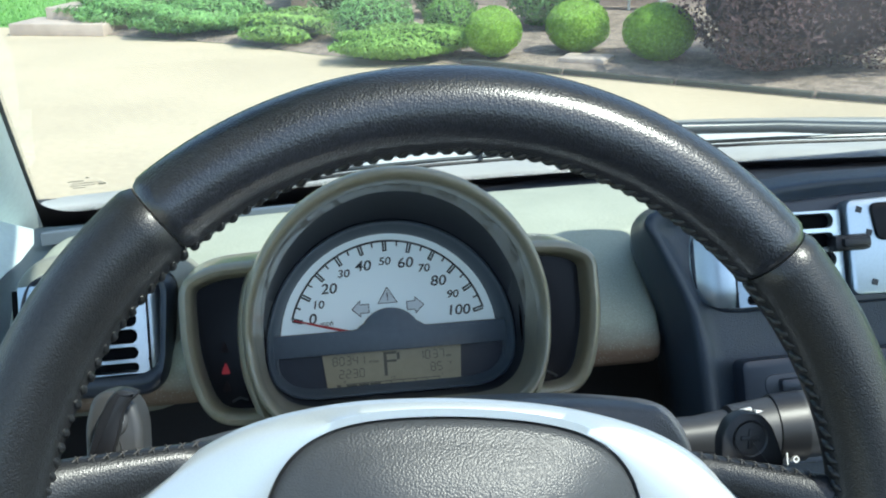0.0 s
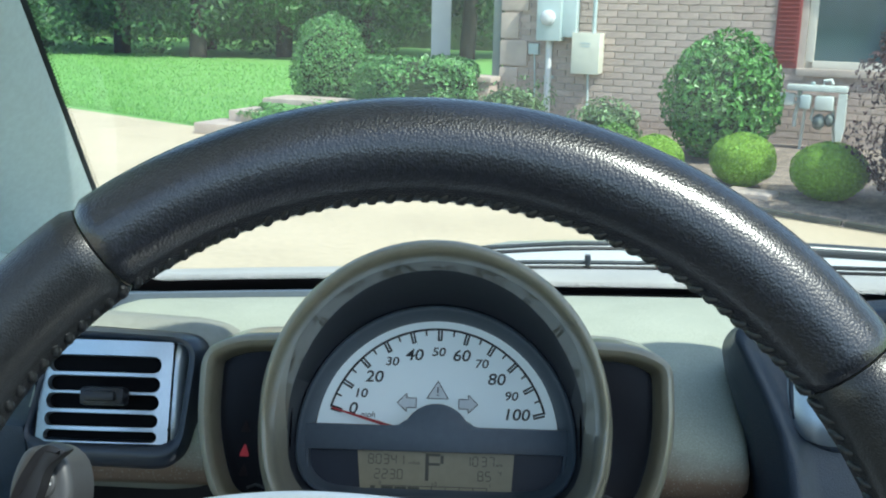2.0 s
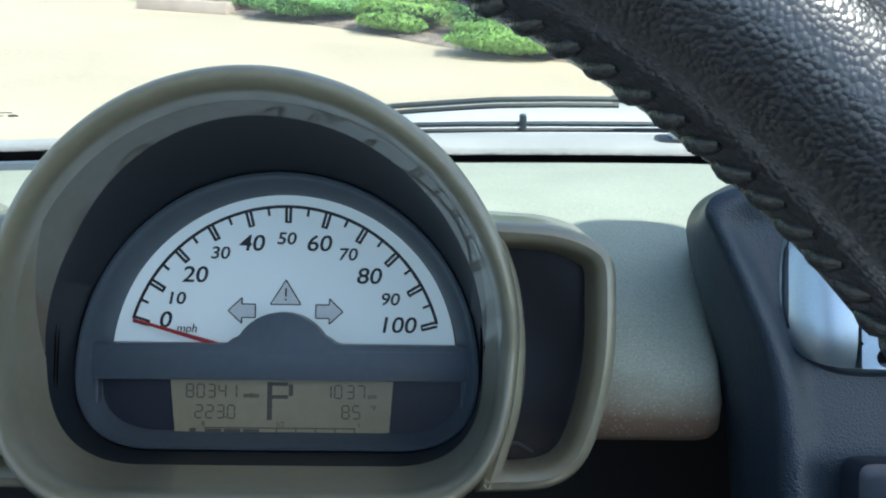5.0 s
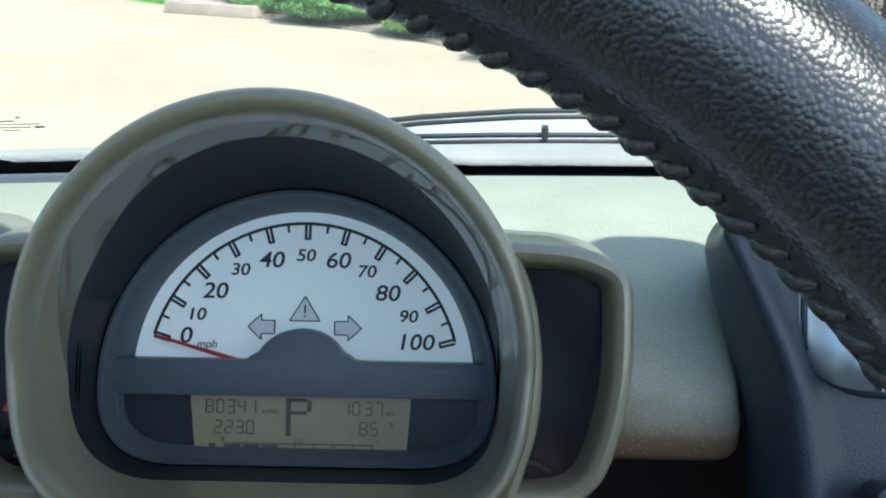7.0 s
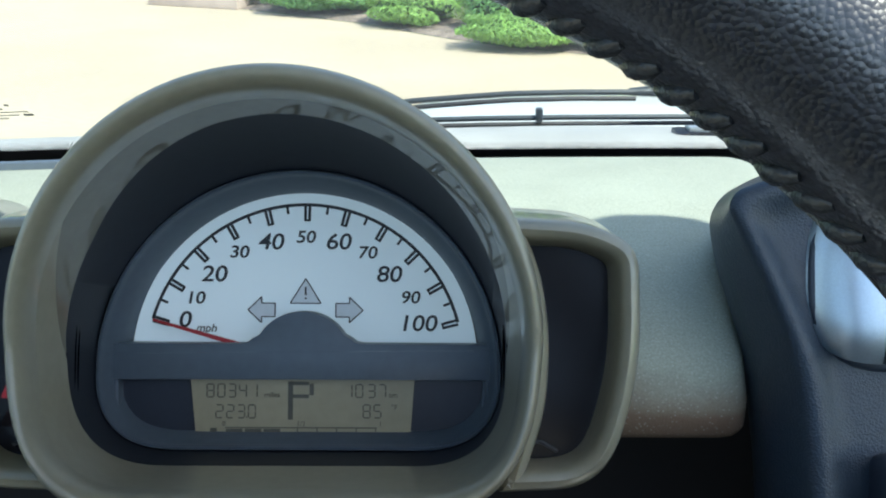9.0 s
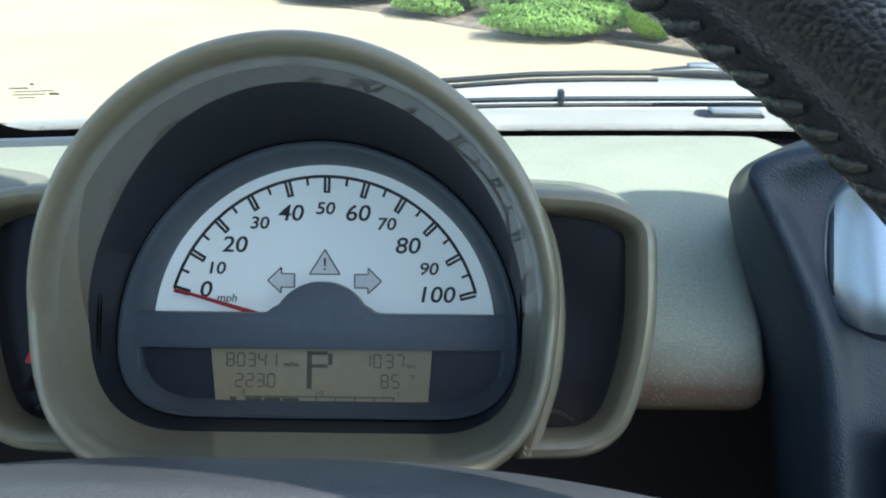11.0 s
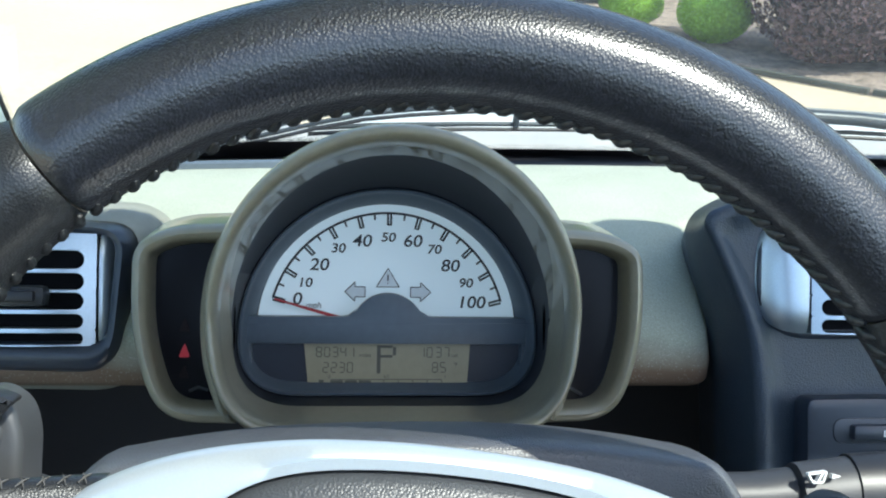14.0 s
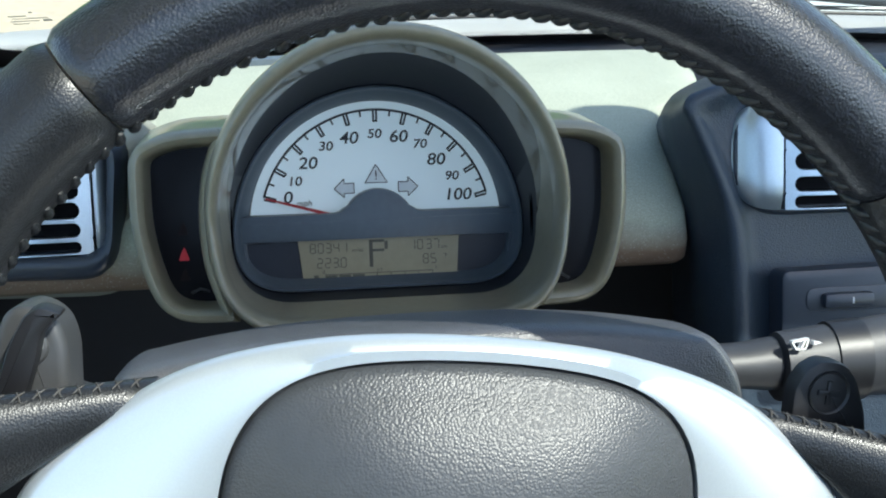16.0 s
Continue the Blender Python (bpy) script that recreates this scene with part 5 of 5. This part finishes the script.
cl = part("collar", loft(bmesh.new(), [[(x, -0.192 + ry * math.cos(a), -0.0558 + rz * math.sin(a)) for a in [k * 0.2618 for k in range(24)]]
                                      for x, ry, rz in ((0.1822, 0.0150, 0.0180), (0.1826, 0.0158, 0.0188), (0.1990, 0.0158, 0.0198), (0.1994, 0.015, 0.0188))]), BLACK, o, "black twist collar")
b = bmesh.new()
bar((0.1850, -0.0680), (0.1850, -0.0745), 0.0007, -0.2045, -0.1960, bm=b)
for k in range(10):
    q, w = 0.628 * k, 0.628 * (k + 1)
    bar((0.1900 + 0.0015 * math.cos(q), -0.0720 + 0.0015 * math.sin(q)), (0.1900 + 0.0015 * math.cos(w), -0.0720 + 0.0015 * math.sin(w)), 0.0007, -0.2045, -0.1960, bm=b)
part("mark", b, WHITE_PRINT, cl, "white line and ring mark", smooth=False)
o = thing("light_stalk", CL @ pose(-0.007, 0, 0), "grey rounded light stalk with a slot in its end", "stalk")
K = rounded([(-0.1455, -0.046), (-0.1222, -0.046), (-0.1215, -0.014), (-0.1245, -0.0045), (-0.1325, 0.0005), (-0.1405, -0.0010), (-0.1450, -0.012)], [0.008, 0.004, 0.010, 0.007, 0.008, 0.008, 0.010], 6)
part("knob", plate(K, -0.270, -0.246, 0.004, seg=4), GREY_KNOB, o)
dk = part("button", loft(bmesh.new(), [[(-0.1332 + r * math.cos(a), y, -0.0137 + r * math.sin(a)) for a in [k * 0.2618 for k in range(24)]] for r, y in ((0.0062, -0.2680), (0.0060, -0.2708), (0.0052, -0.2714))], cap_end=True), GREY_KNOB, o, "round end button")
part("slot", box(0.0088, 0.0012, 0.0011, (-0.1332, -0.2715, -0.0136), 0.0004), PVC, dk, "pale slot")
part("lever", tube([(-0.132, -0.250, -0.036), (-0.10, -0.200, -0.062)], 0.009, 12), STALK, o)

# ---------------------------------------------------------------- steering wheel
WHEEL = pose(-0.0012, -0.3086, 1.0290, -20.24) @ pose(0, 0, 0, 0, 7.4, 0)  # x right, y away from the driver, z up in its plane
wheel = thing("steering_wheel", WHEEL, "black leather steering wheel with silver spokes and a pebbled airbag", "steering wheel")
RX, RZ, TUBE = 0.1793, 0.1793, 0.0177
HUB = WHEEL.inverted() @ pose(0, -0.3047, 1.0426, -18.14) @ pose(0, 0, 0, 0, 6.8, 0)  # the hub's own axes


def rim_point(a, c, k=1.0, extra=0.0):
    """a: angle from the top, clockwise; c: angle round the grip, 0 outwards, 90 to the driver."""
    cx, cz = RX * math.sin(a), RZ * math.cos(a)
    n = Vector((math.sin(a) / RX, 0, math.cos(a) / RZ)).normalized()
    r = TUBE * k + extra
    return Vector((cx, 0, cz)) + n * (r * math.cos(c)) + Vector((0, -1.06 * r * math.sin(c), 0))


def rim_segment(name, a0, a1, material, label, steps):
    rings = []
    for i in range(steps + 1):
        f = i / steps
        a = a0 + (a1 - a0) * f
        e = min(f, 1 - f) * abs(a1 - a0) * RX
        k = 1 - 0.10 * math.exp(-e / 0.0012)
        rings.append([rim_point(a, 2 * math.pi * j / 28, k) for j in range(28)])
    return part(name, loft(bmesh.new(), rings, cap_start=True, cap_end=True), material, wheel, label)


AL, AR = radians(-44.8), radians(44.8)
seg = [rim_segment("rim_top", AL + 0.002, AR - 0.002, LEATHER, "grained black leather", 96),
       rim_segment("rim_side", AR + 0.002, radians(140), LEATHER_LOW, "smoother worn black leather", 80),
       rim_segment("rim_side", radians(-140), AL - 0.002, LEATHER_LOW, "smoother worn black leather", 80),
       rim_segment("rim_bottom", radians(140.3), radians(219.7), LEATHER, "grained black leather", 60)]


def stitches(parent, a0, a1, n, material):
    b = bmesh.new()
    rng = random.Random(7)
    for i in range(n):
        a = a0 + (a1 - a0) * (i + 0.5) / n
        da = (a1 - a0) / n * rng.uniform(0.85, 1.05)
        sink = rng.uniform(-0.0007, -0.0001)
        line = [rim_point(a + da * (q - 2) * 0.17, radians(173 - 5.5 * (q - 2)), 1.0, sink) for q in range(5)]
        tube(line, [0.0007, 0.0016, 0.0020, 0.0017, 0.0008], 8, bm=b)
    tagged(part("stitching", b, material, parent, "raised dark stitches puckering the leather"), kind="stuff")


stitches(seg[0], AL, AR, 42, LEATHER_LOW)
stitches(seg[1], AR, radians(84), 19, LEATHER_LOW)
stitches(seg[2], radians(-84), AL, 19, LEATHER_LOW)

# hub: silver trim, airbag and leather-covered spokes
EDGE = [(0.0, 0.0452), (0.0216, 0.0446), (0.0475, 0.0424), (0.073, 0.0368), (0.090, 0.0312), (0.1055, 0.0226), (0.117, 0.0130), (0.132, 0.0005), (0.147, -0.020), (0.140, -0.065), (0.06, -0.12)]
SIL = rounded([(-x, z) for x, z in EDGE[:0:-1]] + EDGE, 0.012, 5)
SIL = polar(SIL, 180)
EDGE = [(0.0, 0.0380), (0.022, 0.0372), (0.040, 0.0350), (0.053, 0.0315), (0.0640, 0.0256), (0.0715, 0.0175), (0.0770, 0.0055), (0.0795, -0.010), (0.0785, -0.035), (0.055, -0.085)]
BAG = rounded([(-x, z) for x, z in EDGE[:0:-1]] + EDGE, 0.010, 5)
BAG = polar(BAG, 180)
CCW = SIL if sum(a[0] * b[1] - b[0] * a[1] for a, b in zip(SIL, SIL[1:])) > 0 else SIL[::-1]
SIL = CCW
BAG = BAG if sum(a[0] * b[1] - b[0] * a[1] for a, b in zip(BAG, BAG[1:])) > 0 else BAG[::-1]
b = bmesh.new()
loft(b, [ring(inset(SIL, 0.004), 0.0195), ring(inset(SIL, 0.0004), 0.0185), ring(SIL, 0.016), ring(inset(SIL, 0.0012), 0.0130), ring(inset(SIL, 0.004), 0.0110), ring(inset(BAG, -0.0045), 0.0075), ring(inset(BAG, -0.0012), 0.0075), ring(inset(BAG, -0.0008), 0.020)])
part("spoke_trim", b, SILVER, wheel, "bright silver painted trim")
b = bmesh.new()
rings = [ring(BAG, 0.020), ring(BAG, 0.0095), ring(inset(BAG, 0.0008), 0.0070), ring(inset(BAG, 0.0030), 0.0048)]
for k in range(1, 25):
    f = k / 24
    rings.append([(x * (1 - f) * 0.96, 0.0048 - 0.020 * (1 - (1 - f) ** 2.2), z * (1 - f) * 0.96 - 0.02 * f) for x, z in inset(BAG, 0.0030)])
rings[-1] = [(x * 0.02, rings[-1][0][1], -0.02 + z * 0.02) for x, z in BAG]
loft(b, rings, cap_end=True)
part("airbag", b, AIRBAG, wheel, "pebbled dark grey airbag cover")
b = bmesh.new()
part("badge_ring", loft(b, [[(0.020 * q * math.cos(a), -0.0155 - h, -0.028 + 0.014 * q * math.sin(a)) for a in [k * 0.2618 for k in range(24)]] for q, h in ((1.1, -0.004), (1.05, 0.0015), (0.95, 0.0022), (0.85, 0.0005))], cap_end=True), AIRBAG, wheel, "plain embossed badge")
for s in (-1, 1):
    rows = []
    for i in range(12):
        f = i / 11
        top, bot = 0.0240 - 0.0070 * f, -0.045 - 0.03 * f
        y = 0.0225 - 0.020 * f
        row = []
        for a in [k * math.pi / 12 for k in range(24)]:
            z = (top + bot) / 2 + (top - bot) / 2 * math.copysign(abs(math.sin(a)) ** 0.6, math.sin(a))
            x0 = 0.1015 + (0.0240 - z) * 1.22
            row.append((s * (x0 + (0.172 - x0) * f), y + 0.012 * math.cos(a), z))
        rows.append(row)
    sp = part("spoke", loft(bmesh.new(), rows, cap_start=True, cap_end=True), LEATHER_LOW, wheel, "leather-wrapped spoke")
    b = bmesh.new()
    for i in range(9):
        x = 0.108 + 0.0055 * i
        f = (x - 0.1015) / 0.0705
        z = 0.0240 - 0.0070 * f
        for d in (-1, 1):
            tube([(s * (x - 0.0012 * d), 0.0180 - 0.020 * f, z - 0.0010), (s * x, 0.0205 - 0.020 * f, z + 0.0001), (s * (x + 0.0012 * d), 0.0235 - 0.020 * f, z + 0.0003)], [0.0002, 0.0004, 0.0002], 5, bm=b)
    tagged(part("stitching", b, THREAD_PALE, sp, "pale worn stitching"), kind="stuff")
    pad = [(0.122, 0.006), (0.1211, 0.0286), (0.1243, 0.0364), (0.1304, 0.0405), (0.1396, 0.0396), (0.145, 0.0346), (0.1506, 0.0219), (0.154, 0.006)]
    if s < 0:
        pad = [(0.144, 0.008), (0.1401, 0.026), (0.1393, 0.0337), (0.1355, 0.0384), (0.1325, 0.0413), (0.1402, 0.0434), (0.1445, 0.040), (0.1491, 0.0292), (0.154, 0.008)]
    pad = rounded([(s * x, z) for x, z in (pad if s < 0 else pad[::-1])], 0.003, 4)
    pd = part("shift_paddle", plate(pad, 0.028, 0.036, 0.002), BLACK, wheel, "black plastic shift paddle")
    if s > 0:
        part("emboss", loft(bmesh.new(), [[(0.1345 + r * math.cos(a), y, 0.0285 + r * math.sin(a)) for a in [k * 0.2618 for k in range(24)]] for r, y in ((0.0085, 0.0285), (0.0082, 0.0274), (0.0074, 0.0276), (0.0070, 0.0284))], cap_end=True), BLACK, pd, "round embossed rim")
        part("plus_mark", box(0.0022, 0.0012, 0.0090, (0.1345, 0.0278, 0.0285), 0.0004, bm=box(0.0090, 0.0012, 0.0022, (0.1345, 0.0278, 0.0285), 0.0004)), BLACK, pd, "raised plus sign")

for ob in wheel.children:
    if not ob.name.startswith("rim"):
        ob.matrix_local = HUB

# ---------------------------------------------------------------- brick courses of the house wall
BW, BH = 0.203, 0.0677
bm0 = box(BW - 0.010, 0.02, BH - 0.010, bevel=0.002, seg=1)
brick_me = finish("brick", bm0, BRICK, False)
verts0, faces0 = [v.co.copy() for v in brick_me.vertices], [tuple(p.vertices) for p in brick_me.polygons]
rngb = random.Random(3)
far_v, far_f, made = [], [], 0
for c in range(38):
    z = BH * (c + 0.5)
    for k in range(36):
        x = BW * (k + (0.5 if c % 2 else 0.0)) + 0.10
        if x > WL - 0.1 or (WX0 - 0.10 < x < WX1 + 0.10 and WZ0 - 0.08 < z < 2.24):
            continue
        dy = rngb.uniform(-0.0015, 0.0015)
        if 0.9 < x < 3.0 and 0.25 < z < 2.1 and made < 300:
            o = new("brick", brick_me)
            o.parent = wall
            o.location = (x, 0.005 + dy, z)
            made += 1
        else:
            n = len(far_v)
            far_v += [(v.x + x, v.y + 0.005 + dy, v.z + z) for v in verts0]
            far_f += [tuple(n + i for i in f) for f in faces0]
me = bpy.data.meshes.new("brickwork")
me.from_pydata(far_v, [], far_f)
me.materials.append(BRICK)
o = new("brickwork", me)
o.parent = wall
tagged(o, kind="stuff")
